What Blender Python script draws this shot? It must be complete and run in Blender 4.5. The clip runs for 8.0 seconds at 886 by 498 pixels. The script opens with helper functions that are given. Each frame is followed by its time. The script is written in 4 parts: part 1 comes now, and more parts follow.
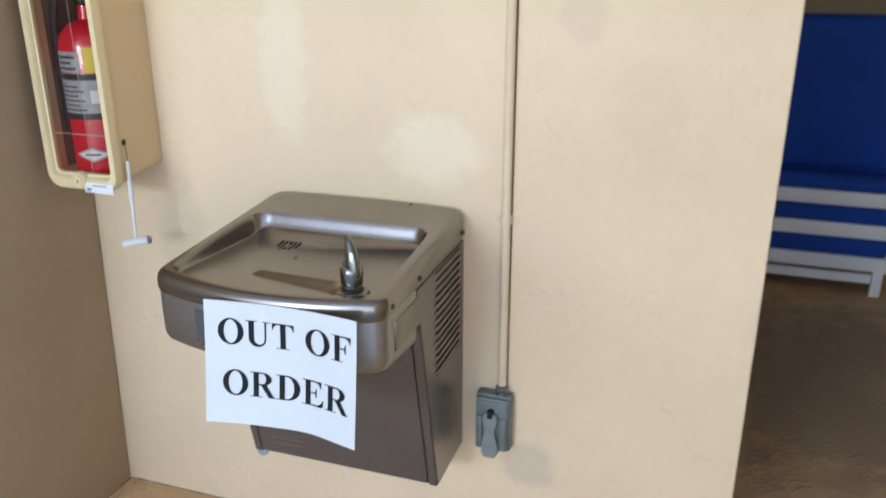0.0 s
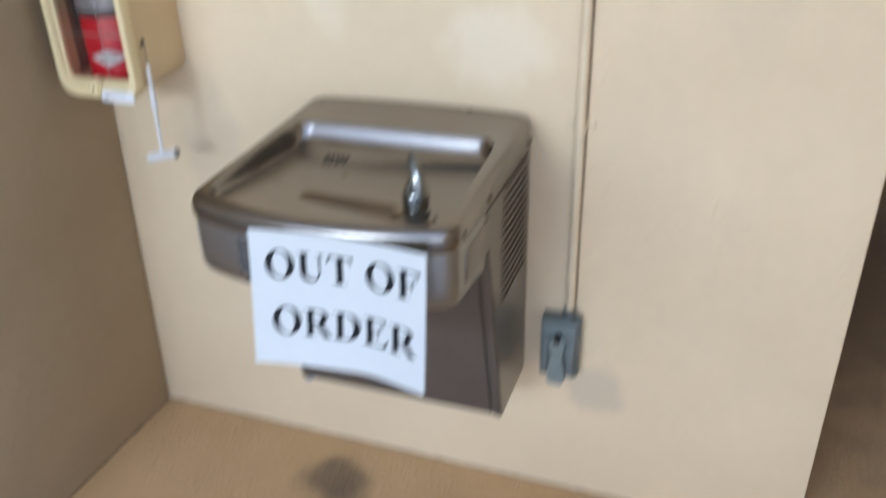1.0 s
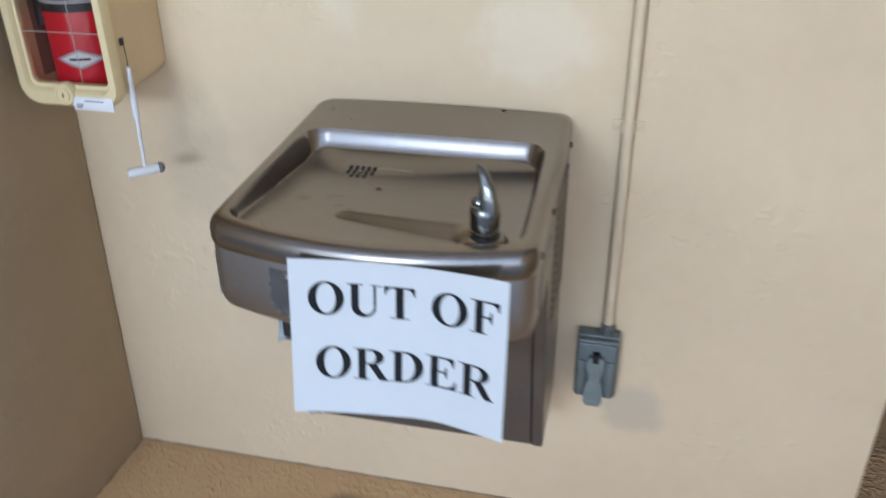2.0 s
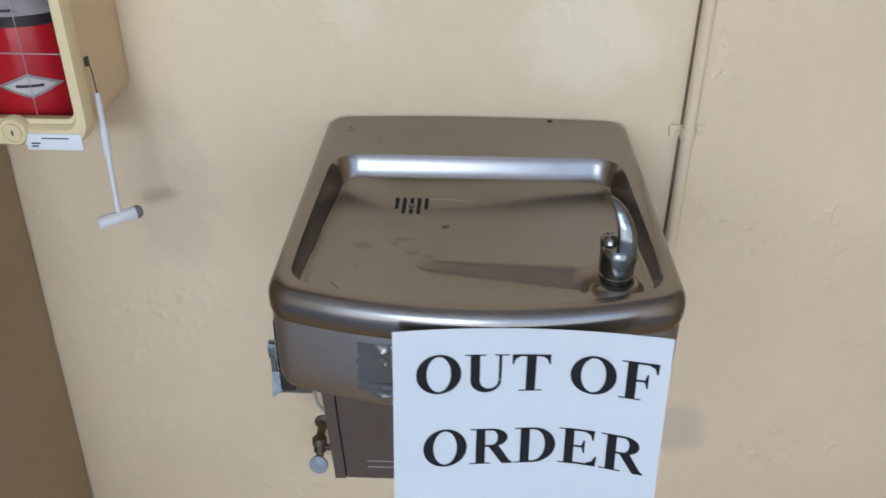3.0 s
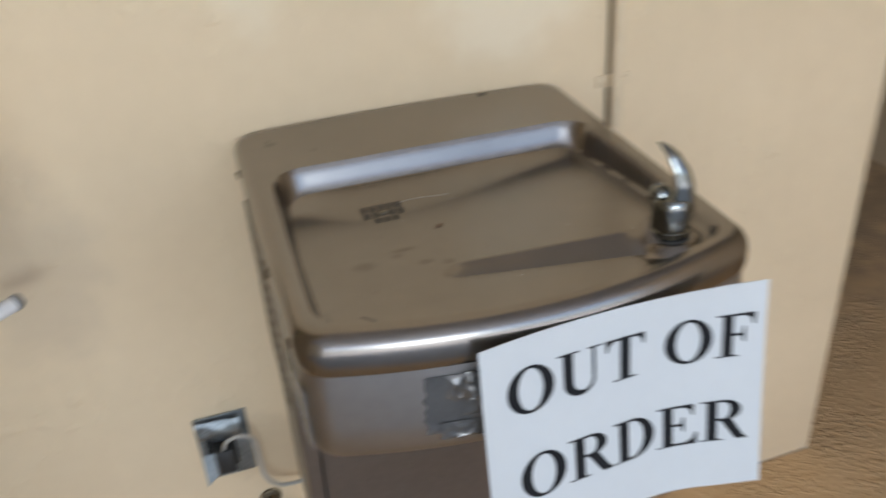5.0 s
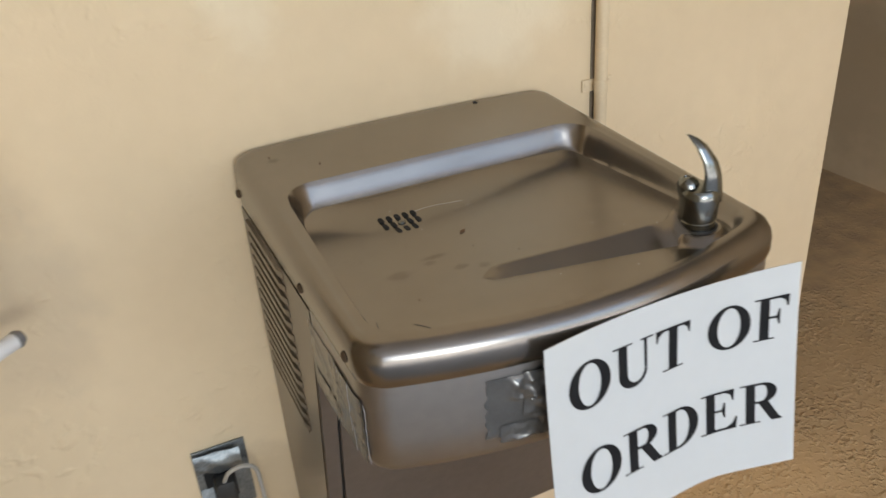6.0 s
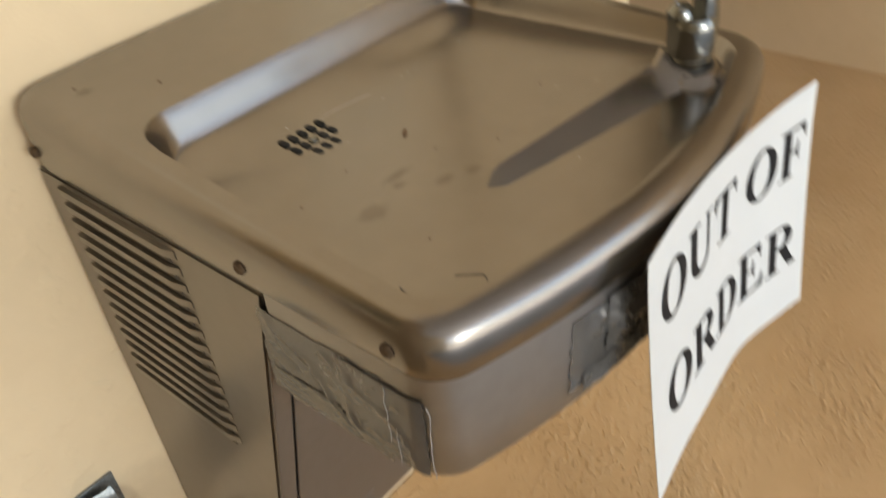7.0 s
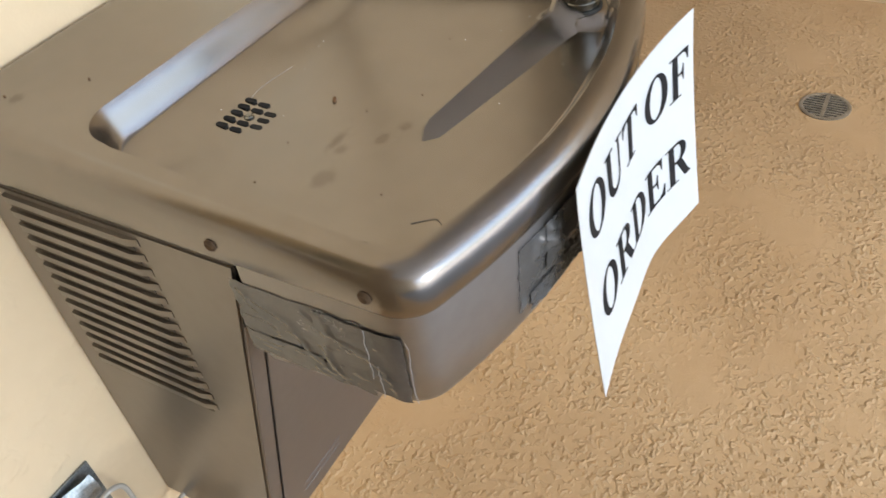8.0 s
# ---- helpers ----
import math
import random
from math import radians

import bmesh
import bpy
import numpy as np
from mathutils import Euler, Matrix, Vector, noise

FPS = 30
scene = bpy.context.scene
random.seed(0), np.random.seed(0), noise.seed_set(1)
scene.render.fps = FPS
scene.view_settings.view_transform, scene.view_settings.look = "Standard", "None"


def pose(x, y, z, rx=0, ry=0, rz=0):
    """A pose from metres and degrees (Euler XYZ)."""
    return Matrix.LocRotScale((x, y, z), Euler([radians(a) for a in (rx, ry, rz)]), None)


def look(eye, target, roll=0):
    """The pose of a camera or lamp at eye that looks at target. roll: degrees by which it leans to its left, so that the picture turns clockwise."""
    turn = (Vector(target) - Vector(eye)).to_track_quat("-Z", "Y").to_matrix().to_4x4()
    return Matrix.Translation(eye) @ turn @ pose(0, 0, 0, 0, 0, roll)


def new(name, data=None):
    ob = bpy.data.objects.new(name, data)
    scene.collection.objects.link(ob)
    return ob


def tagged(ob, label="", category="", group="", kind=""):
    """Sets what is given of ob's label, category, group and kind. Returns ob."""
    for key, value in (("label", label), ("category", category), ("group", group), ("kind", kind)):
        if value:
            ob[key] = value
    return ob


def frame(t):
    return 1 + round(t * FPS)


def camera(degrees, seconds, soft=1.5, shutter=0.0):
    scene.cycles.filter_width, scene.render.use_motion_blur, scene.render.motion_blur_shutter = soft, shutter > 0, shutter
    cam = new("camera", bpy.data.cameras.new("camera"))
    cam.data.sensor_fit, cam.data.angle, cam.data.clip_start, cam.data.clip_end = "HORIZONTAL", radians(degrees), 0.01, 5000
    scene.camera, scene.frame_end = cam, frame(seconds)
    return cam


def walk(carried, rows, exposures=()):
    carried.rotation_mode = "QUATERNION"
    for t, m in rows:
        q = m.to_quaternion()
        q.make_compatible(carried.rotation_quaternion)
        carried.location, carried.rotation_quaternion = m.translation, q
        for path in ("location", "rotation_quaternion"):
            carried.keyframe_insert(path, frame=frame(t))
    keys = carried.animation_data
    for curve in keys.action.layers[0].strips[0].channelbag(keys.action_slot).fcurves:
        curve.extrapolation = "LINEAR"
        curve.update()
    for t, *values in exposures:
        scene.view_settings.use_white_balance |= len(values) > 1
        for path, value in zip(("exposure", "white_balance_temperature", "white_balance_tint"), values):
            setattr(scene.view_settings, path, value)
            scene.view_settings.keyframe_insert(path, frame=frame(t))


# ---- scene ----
cam = camera(57.4, 8.0, shutter=0.7)
PATH = [
    (0, (1.443, -1.562, 1.392), (0.847, 0.217, 0.7), -0.1),
    (0.5, (1.42, -1.455, 1.377), (0.758, 0.261, 0.591), -1.9),
    (1, (1.299, -1.412, 1.37), (0.696, 0.246, 0.429), -1.5),
    (1.2, (1.242, -1.41, 1.361), (0.672, 0.15, 0.247), -3.2),
    (1.5, (1.176, -1.409, 1.341), (0.737, 0.261, 0.333), 0.8),
    (2, (1.058, -1.319, 1.331), (0.647, 0.392, 0.379), -0.6),
    (2.2, (0.985, -1.253, 1.303), (0.585, 0.451, 0.335), -2.8),
    (3.3, (0.668, -1.151, 1.319), (0.688, 0.586, 0.329), 1.1),
    (3.5, (0.635, -1.133, 1.313), (0.669, 0.605, 0.325), 0.6),
    (4, (0.566, -1.073, 1.288), (0.728, 0.631, 0.254), 0.0),
    (4.5, (0.501, -0.971, 1.223), (0.79, 0.672, 0.12), -2.7),
    (4.8, (0.491, -0.982, 1.223), (0.836, 0.686, 0.174), -3.0),
    (4.9, (0.486, -0.995, 1.229), (0.911, 0.689, 0.237), -3.6),
    (5, (0.483, -1.008, 1.238), (0.99, 0.665, 0.265), -3.9),
    (5.1, (0.47, -1.02, 1.244), (1.047, 0.641, 0.291), -4.4),
    (5.2, (0.452, -1.05, 1.27), (1.046, 0.611, 0.327), -5.1),
    (6.3, (0.352, -0.854, 1.183), (1.204, 0.695, 0.246), -2.5),
    (6.5, (0.333, -0.756, 1.157), (1.34, 0.656, 0.161), -2.5),
    (7, (0.302, -0.664, 1.158), (1.462, 0.403, -0.074), -5.4),
    (7.5, (0.261, -0.653, 1.187), (1.465, 0.232, -0.142), -8.0),
    (8, (0.245, -0.665, 1.199), (1.469, 0.164, -0.148), -8.0),
]
EXPO = [(0.0, 2.63, 6250, 10), (2.0, 2.40, 6050, 10), (4.5, 2.28, 6600, 10), (5.2, 2.29, 6900, 10), (6.5, 2.51, 8000, 10), (7.0, 2.74, 8300, 10), (7.5, 2.98, 7500, 10), (8.0, 3.06, 7050, 10)]
walk(cam, [(t, look(eye, target, roll)) for t, eye, target, roll in PATH], EXPO)

# ---- world, sun, sky ----
world = bpy.data.worlds.new("sky")
scene.world = world
world.use_nodes = True
wn = world.node_tree
sky = wn.nodes.new("ShaderNodeTexSky")
sky.sky_type = "NISHITA"
sky.sun_disc = False
sky.sun_elevation = radians(52)
sky.sun_rotation = radians(-80)
sky.dust_density = 4.0
sky.air_density = 0.8
sky.ozone_density = 0.4
wn.nodes["Background"].inputs["Strength"].default_value = 0.15
wn.links.new(sky.outputs["Color"], wn.nodes["Background"].inputs["Color"])
sun_data = bpy.data.lights.new("sun", "SUN")
sun_data.energy = 3.2
sun_data.angle = radians(0.5)
sun_data.color = (1.0, 0.97, 0.92)
sun = new("sun", sun_data)
sun.matrix_world = look((-3.0, 0.5, 4.0), (0, 0, 0))
# area lamp added in the unseen porch front, standing in for low bright sky
glow_data = bpy.data.lights.new("front_lamp", "AREA")
glow_data.shape, glow_data.size, glow_data.size_y = "RECTANGLE", 1.05, 0.65
glow_data.energy = 10.5
glow_data.color = (0.80, 0.91, 1.0)
glow = new("front_lamp", glow_data)
glow.matrix_world = look((0.15, -4.35, 1.75), (0.4, 0, 0.8))


# ---- materials ----
def surface(name, dark, light, scale=8.0, rough=0.6, metal=0.0, bump=0.0, bump_scale=60.0, fine=0.35, rough_var=0.1, stretch=(1, 1, 1), coat=0.0, detail=6.0):
    """Two tones mixed by coarse and fine noise, with uneven gloss and a fine relief."""
    m = bpy.data.materials.new(name)
    m.use_nodes = True
    nt = m.node_tree
    b = nt.nodes["Principled BSDF"]
    co = nt.nodes.new("ShaderNodeTexCoord")
    mp = nt.nodes.new("ShaderNodeMapping")
    mp.inputs["Scale"].default_value = stretch
    nt.links.new(co.outputs["Object"], mp.inputs["Vector"])
    n1 = nt.nodes.new("ShaderNodeTexNoise")
    n1.inputs["Scale"].default_value = scale
    n1.inputs["Detail"].default_value = detail
    n2 = nt.nodes.new("ShaderNodeTexNoise")
    n2.inputs["Scale"].default_value = scale * 14
    n2.inputs["Detail"].default_value = 4
    mixf = nt.nodes.new("ShaderNodeMix")
    mixf.inputs["Factor"].default_value = fine
    for n in (n1, n2):
        nt.links.new(mp.outputs["Vector"], n.inputs["Vector"])
    nt.links.new(n1.outputs["Fac"], mixf.inputs["A"])
    nt.links.new(n2.outputs["Fac"], mixf.inputs["B"])
    ramp = nt.nodes.new("ShaderNodeValToRGB")
    ramp.color_ramp.elements[0].position, ramp.color_ramp.elements[1].position = 0.33, 0.67
    ramp.color_ramp.elements[0].color, ramp.color_ramp.elements[1].color = (*dark, 1), (*light, 1)
    nt.links.new(mixf.outputs["Result"], ramp.inputs["Fac"])
    nt.links.new(ramp.outputs["Color"], b.inputs["Base Color"])
    rr = nt.nodes.new("ShaderNodeMapRange")
    rr.inputs["To Min"].default_value, rr.inputs["To Max"].default_value = max(0.02, rough - rough_var), min(1, rough + rough_var)
    nt.links.new(mixf.outputs["Result"], rr.inputs["Value"])
    nt.links.new(rr.outputs["Result"], b.inputs["Roughness"])
    b.inputs["Metallic"].default_value = metal
    b.inputs["Coat Weight"].default_value = coat
    if bump:
        n3 = nt.nodes.new("ShaderNodeTexNoise")
        n3.inputs["Scale"].default_value = bump_scale
        n3.inputs["Detail"].default_value = 5
        nt.links.new(mp.outputs["Vector"], n3.inputs["Vector"])
        bp = nt.nodes.new("ShaderNodeBump")
        bp.inputs["Strength"].default_value = bump
        bp.inputs["Distance"].default_value = 0.004
        nt.links.new(n3.outputs["Fac"], bp.inputs["Height"])
        nt.links.new(bp.outputs["Normal"], b.inputs["Normal"])
    return m


def node(nt, kind, **values):
    n = nt.nodes.new(kind)
    for key, value in values.items():
        n.inputs[key.replace("_", " ")].default_value = value
    return n


def blot(nt, place, centre, radius, edge, seed):
    """A mask for one stain: a ragged blob of its own shape round a point."""
    off = node(nt, "ShaderNodeVectorMath")
    off.operation = "SUBTRACT"
    off.inputs[1].default_value = centre
    nt.links.new(place, off.inputs[0])
    div = node(nt, "ShaderNodeVectorMath")
    div.operation = "DIVIDE"
    div.inputs[1].default_value = radius
    nt.links.new(off.outputs[0], div.inputs[0])
    ln = node(nt, "ShaderNodeVectorMath")
    ln.operation = "LENGTH"
    nt.links.new(div.outputs[0], ln.inputs[0])
    ns = node(nt, "ShaderNodeTexNoise", Scale=max(9.0 + seed, 0.9 / min(radius)), Detail=5.0)
    nt.links.new(place, ns.inputs["Vector"])
    wob = node(nt, "ShaderNodeMath")
    wob.operation = "MULTIPLY_ADD"
    wob.inputs[1].default_value = 1.6
    nt.links.new(ns.outputs["Fac"], wob.inputs[0])
    nt.links.new(ln.outputs["Value"], wob.inputs[2])
    mr = node(nt, "ShaderNodeMapRange")
    mr.interpolation_type = "SMOOTHSTEP"
    mr.inputs["From Min"].default_value, mr.inputs["From Max"].default_value = 1.8 + edge, 1.8 - edge
    nt.links.new(wob.outputs[0], mr.inputs["Value"])
    return mr.outputs["Result"]


def add_stains(m, stains):
    """Lays single stains (centre, radius, colour, edge, amount) over a material's colour."""
    nt = m.node_tree
    b = nt.nodes["Principled BSDF"]
    place = nt.nodes["Mapping"].outputs["Vector"]
    colour = b.inputs["Base Color"].links[0].from_socket
    for i, (centre, radius, tone, edge, amount) in enumerate(stains):
        mask = blot(nt, place, centre, radius, edge, i * 1.7)
        cut = node(nt, "ShaderNodeMath")
        cut.operation = "MULTIPLY"
        cut.inputs[1].default_value = amount
        nt.links.new(mask, cut.inputs[0])
        mx = nt.nodes.new("ShaderNodeMix")
        mx.data_type = "RGBA"
        nt.links.new(cut.outputs[0], mx.inputs[0])
        nt.links.new(colour, mx.inputs[6])
        mx.inputs[7].default_value = (*tone, 1)
        colour = mx.outputs[2]
    nt.links.new(colour, b.inputs["Base Color"])


def plaster(name, dark, light, stains, trowel=0.42, grain=0.10, rough=0.72, lump=34.0, patchy=(0.46, 0.68), lump_cut=(0.48, 0.74), rise=0.007, blobs=False):
    """Painted render: skip-trowel lumps, fine grain, uneven paint and single stains (centre, radius, colour, edge, amount)."""
    m = surface(name, dark, light, 2.2, rough, fine=0.2, rough_var=0.06)
    nt = m.node_tree
    b = nt.nodes["Principled BSDF"]
    b.inputs["Specular IOR Level"].default_value = 0.3
    place = nt.nodes["Mapping"].outputs["Vector"]
    add_stains(m, stains)
    # trowel lumps come in patches, over a fine sandy grain
    big = node(nt, "ShaderNodeTexNoise", Scale=lump, Detail=2.0, Distortion=0.25)
    patch = node(nt, "ShaderNodeTexNoise", Scale=5.0, Detail=2.0)
    sand = node(nt, "ShaderNodeTexNoise", Scale=260.0, Detail=3.0)
    for n in (big, patch, sand):
        nt.links.new(place, n.inputs["Vector"])
    height = big.outputs["Fac"]
    if blobs:
        warp = node(nt, "ShaderNodeTexNoise", Scale=70.0, Detail=2.0)
        nt.links.new(place, warp.inputs["Vector"])
        push = nt.nodes.new("ShaderNodeVectorMath")
        push.operation = "MULTIPLY_ADD"
        push.inputs[1].default_value = (0.022, 0.022, 0.0)
        nt.links.new(warp.outputs["Color"], push.inputs[0])
        nt.links.new(place, push.inputs[2])
        cell = node(nt, "ShaderNodeTexVoronoi", Scale=lump)
        nt.links.new(push.outputs[0], cell.inputs["Vector"])
        height = cell.outputs["Distance"]
    r1 = nt.nodes.new("ShaderNodeMapRange")
    r1.interpolation_type = "SMOOTHSTEP"
    r1.inputs["From Min"].default_value, r1.inputs["From Max"].default_value = lump_cut
    nt.links.new(height, r1.inputs["Value"])
    r2 = nt.nodes.new("ShaderNodeMapRange")
    r2.inputs["From Min"].default_value, r2.inputs["From Max"].default_value = patchy
    nt.links.new(patch.outputs["Fac"], r2.inputs["Value"])
    mul = node(nt, "ShaderNodeMath")
    mul.operation = "MULTIPLY"
    nt.links.new(r1.outputs[0], mul.inputs[0])
    nt.links.new(r2.outputs[0], mul.inputs[1])
    b1 = node(nt, "ShaderNodeBump", Strength=trowel, Distance=rise)
    nt.links.new(mul.outputs[0], b1.inputs["Height"])
    b2 = node(nt, "ShaderNodeBump", Strength=grain, Distance=0.002)
    nt.links.new(sand.outputs["Fac"], b2.inputs["Height"])
    nt.links.new(b1.outputs["Normal"], b2.inputs["Normal"])
    nt.links.new(b2.outputs["Normal"], b.inputs["Normal"])
    return m


def glass(name, tint=(1, 1, 1), rough=0.03):
    m = bpy.data.materials.new(name)
    m.use_nodes = True
    nt = m.node_tree
    nt.nodes.remove(nt.nodes["Principled BSDF"])
    tr = node(nt, "ShaderNodeBsdfTransparent", Color=(*tint, 1))
    gl = node(nt, "ShaderNodeBsdfGlossy", Roughness=rough)
    fr = node(nt, "ShaderNodeFresnel", IOR=1.22)
    mx = nt.nodes.new("ShaderNodeMixShader")
    nt.links.new(fr.outputs[0], mx.inputs[0])
    nt.links.new(tr.outputs[0], mx.inputs[1])
    nt.links.new(gl.outputs[0], mx.inputs[2])
    nt.links.new(mx.outputs[0], nt.nodes["Material Output"].inputs["Surface"])
    return m


pipe_paint = surface("cream pipe paint", (0.68, 0.54, 0.36), (0.77, 0.62, 0.42), 20, 0.6, bump=0.1)
wall_paint = plaster("cream wall paint", (0.72, 0.57, 0.378), (0.81, 0.65, 0.44), [
    ((0.90, 0, 1.00), (0.10, 1, 0.07), (0.85, 0.73, 0.54), 0.35, 0.7),
    ((0.56, 0, 1.17), (0.05, 1, 0.16), (0.84, 0.72, 0.53), 0.35, 0.6),
    ((1.20, 0, 1.28), (0.05, 1, 0.05), (0.50, 0.42, 0.31), 0.35, 0.2),
    ((1.33, 0, 1.10), (0.06, 1, 0.10), (0.52, 0.44, 0.32), 0.5, 0.12),
    ((1.12, 0, 0.28), (0.06, 1, 0.06), (0.50, 0.43, 0.33), 0.4, 0.5),
    # soft darker patch on the wall behind the hammer
    ((0.25, 0, 0.75), (0.07, 1, 0.13), (0.52, 0.43, 0.32), 0.5, 0.35),
    ((0.50, 0, 0.36), (0.06, 1, 0.06), (0.45, 0.34, 0.22), 0.4, 0.4),
], trowel=0.36)
# darker copy of the wall paint; the return wall's shade is in its colour
shaded_paint = plaster("wall paint darkened for shade", (0.39, 0.30, 0.195), (0.45, 0.355, 0.24), [
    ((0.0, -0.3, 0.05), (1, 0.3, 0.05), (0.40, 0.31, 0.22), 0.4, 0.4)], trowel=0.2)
far_paint = plaster("ochre wall paint", (0.62, 0.465, 0.29), (0.69, 0.53, 0.345), [
    ((2.86, 0.9, 0.35), (1, 0.25, 0.25), (0.44, 0.32, 0.2), 0.4, 0.4)], trowel=0.3)
ceiling_paint = surface("ceiling paint", (0.52, 0.53, 0.56), (0.59, 0.60, 0.63), 3, 0.8, bump=0.2)
floor_coat = plaster("tan textured floor coating", (0.56, 0.365, 0.19), (0.66, 0.45, 0.25), [
    ((0.55, -0.14, 0), (0.075, 0.065, 1), (0.16, 0.12, 0.085), 0.5, 0.75),
    ((0.58, -0.20, 0), (0.05, 0.06, 1), (0.17, 0.13, 0.09), 0.6, 0.5),
    # broad soft blot that darkens the store room floor
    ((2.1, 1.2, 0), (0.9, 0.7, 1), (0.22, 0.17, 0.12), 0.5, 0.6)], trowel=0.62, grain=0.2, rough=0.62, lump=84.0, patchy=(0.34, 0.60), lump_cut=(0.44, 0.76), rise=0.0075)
pavement_mat = surface("pale concrete", (0.25, 0.27, 0.30), (0.31, 0.33, 0.36), 1.5, 0.85, bump=0.2)
steel = surface("satin stainless steel", (0.255, 0.234, 0.215), (0.305, 0.28, 0.258), 3.0, 0.255, 1.0, 0.0, 400, 0.25, 0.03)
add_stains(steel, [
    ((0.610, -0.319, 0.84), (0.011, 0.008, 1), (0.15, 0.13, 0.112), 0.5, 0.42),
    ((0.646, -0.311, 0.84), (0.006, 0.005, 1), (0.15, 0.13, 0.112), 0.5, 0.42),
    ((0.668, -0.335, 0.84), (0.007, 0.005, 1), (0.14, 0.12, 0.10), 0.5, 0.42),
    ((0.690, -0.345, 0.84), (0.006, 0.006, 1), (0.14, 0.12, 0.10), 0.5, 0.42),
    ((0.560, -0.055, 0.88), (0.006, 0.005, 1), (0.13, 0.115, 0.095), 0.5, 0.5),
    ((0.655, -0.300, 0.84), (0.012, 0.004, 1), (0.14, 0.12, 0.10), 0.6, 0.5)])
steel_side = surface("grained stainless steel", (0.225, 0.205, 0.188), (0.275, 0.25, 0.23), 4.0, 0.34, 1.0, 0.0, 300, 0.3, 0.05)
apron_steel = surface("dull stainless steel", (0.345, 0.332, 0.322), (0.415, 0.402, 0.39), 5.0, 0.42, 1.0, 0.0, 300, 0.3, 0.05)
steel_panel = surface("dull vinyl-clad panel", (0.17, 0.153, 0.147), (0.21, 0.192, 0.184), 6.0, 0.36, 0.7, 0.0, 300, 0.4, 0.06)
# darkened steel: the shade in the louvre slits is put into its colour
shaded_steel = surface("dark steel for slit shade", (0.10, 0.083, 0.066), (0.14, 0.118, 0.094), 40, 0.6, 0.3)
chrome = surface("worn chrome", (0.16, 0.17, 0.165), (0.29, 0.295, 0.28), 30, 0.2, 1.0, 0.03, 90, 0.4, 0.05)
black = surface("black opening", (0.008, 0.008, 0.008), (0.015, 0.014, 0.013), 20, 0.9)
rust = surface("rusty screw", (0.06, 0.036, 0.022), (0.14, 0.09, 0.05), 300, 0.7, 0.4, 0.2, 600)
duct = surface("silver duct tape", (0.13, 0.128, 0.126), (0.19, 0.187, 0.183), 22, 0.25, 0.55, 0.0, 60, 0.3, 0.08)
paper = surface("laminated white paper", (0.62, 0.645, 0.655), (0.65, 0.675, 0.685), 5, 0.45)
ink = surface("black print", (0.010, 0.010, 0.012), (0.018, 0.018, 0.02), 40, 0.6)
ink.node_tree.nodes["Principled BSDF"].inputs["Specular IOR Level"].default_value = 0.15
cream_plastic = surface("yellowed cream plastic", (0.71, 0.57, 0.31), (0.77, 0.63, 0.37), 7, 0.45, bump=0.06, bump_scale=90)
cream_side = surface("cream moulded plastic", (0.66, 0.50, 0.29), (0.71, 0.55, 0.33), 7, 0.5, bump=0.06, bump_scale=90)
white_plastic = surface("dirty white plastic", (0.66, 0.65, 0.64), (0.78, 0.77, 0.76), 30, 0.45)
grey_rubber = surface("grey rubber", (0.16, 0.15, 0.15), (0.22, 0.21, 0.20), 40, 0.7)
brown_inside = surface("brown liner", (0.20, 0.13, 0.10), (0.26, 0.17, 0.13), 8, 0.7)
red_paint = surface("glossy red enamel", (0.56, 0.008, 0.024), (0.64, 0.012, 0.03), 9, 0.22, coat=0.5)
label_grey = surface("silver printed label", (0.30, 0.30, 0.31), (0.46, 0.46, 0.47), 60, 0.4)
label_white = surface("white printed label", (0.72, 0.72, 0.73), (0.80, 0.80, 0.80), 30, 0.4)
label_black = surface("black printed band", (0.02, 0.02, 0.022), (0.035, 0.035, 0.04), 30, 0.4)
label_yellow = surface("yellow printed strip", (0.75, 0.60, 0.05), (0.82, 0.68, 0.08), 30, 0.4)
black_rubber = surface("black rubber", (0.02, 0.02, 0.02), (0.035, 0.035, 0.034), 40, 0.55)
drain_metal = surface("dirty drain metal", (0.20, 0.175, 0.14), (0.50, 0.46, 0.39), 45, 0.45, 0.6, 0.2, 120, 0.5)
galvanised = surface("scuffed grey metal", (0.12, 0.14, 0.155), (0.33, 0.36, 0.37), 26, 0.42, 0.7, 0.2, 120, 0.5)
paddle_enamel = surface("worn paddle enamel", (0.17, 0.205, 0.20), (0.27, 0.305, 0.295), 28, 0.45, 0.25, 0.2, 110, 0.5)
grey_enamel = surface("grey box enamel", (0.11, 0.13, 0.132), (0.20, 0.23, 0.228), 28, 0.45, 0.25, 0.2, 110, 0.5)
cord_grey = surface("grey cord", (0.36, 0.34, 0.30), (0.44, 0.42, 0.38), 60, 0.5)
brass = surface("tarnished brass", (0.07, 0.058, 0.042), (0.17, 0.13, 0.08), 60, 0.45, 0.8, 0.2, 200)
handle_grey = surface("grey valve handle", (0.24, 0.26, 0.29), (0.38, 0.40, 0.43), 60, 0.5)
white_frame = surface("white painted frame", (0.80, 0.80, 0.79), (0.86, 0.86, 0.85), 9, 0.45)
blue_cloth = surface("blue vinyl cushion", (0.001, 0.040, 0.27), (0.002, 0.060, 0.36), 7, 0.8, bump=0.15, bump_scale=30)
clear = glass("scratched clear plastic", (0.93, 0.90, 0.88), 0.06)
film_clear = glass("clear film", (0.97, 0.97, 0.97), 0.1)
leaf_brown = surface("dry leaf", (0.10, 0.05, 0.02), (0.18, 0.09, 0.04), 200, 0.8)
water_mark = surface("dried water mark", (0.36, 0.33, 0.29), (0.46, 0.42, 0.37), 90, 0.5, 0.3)
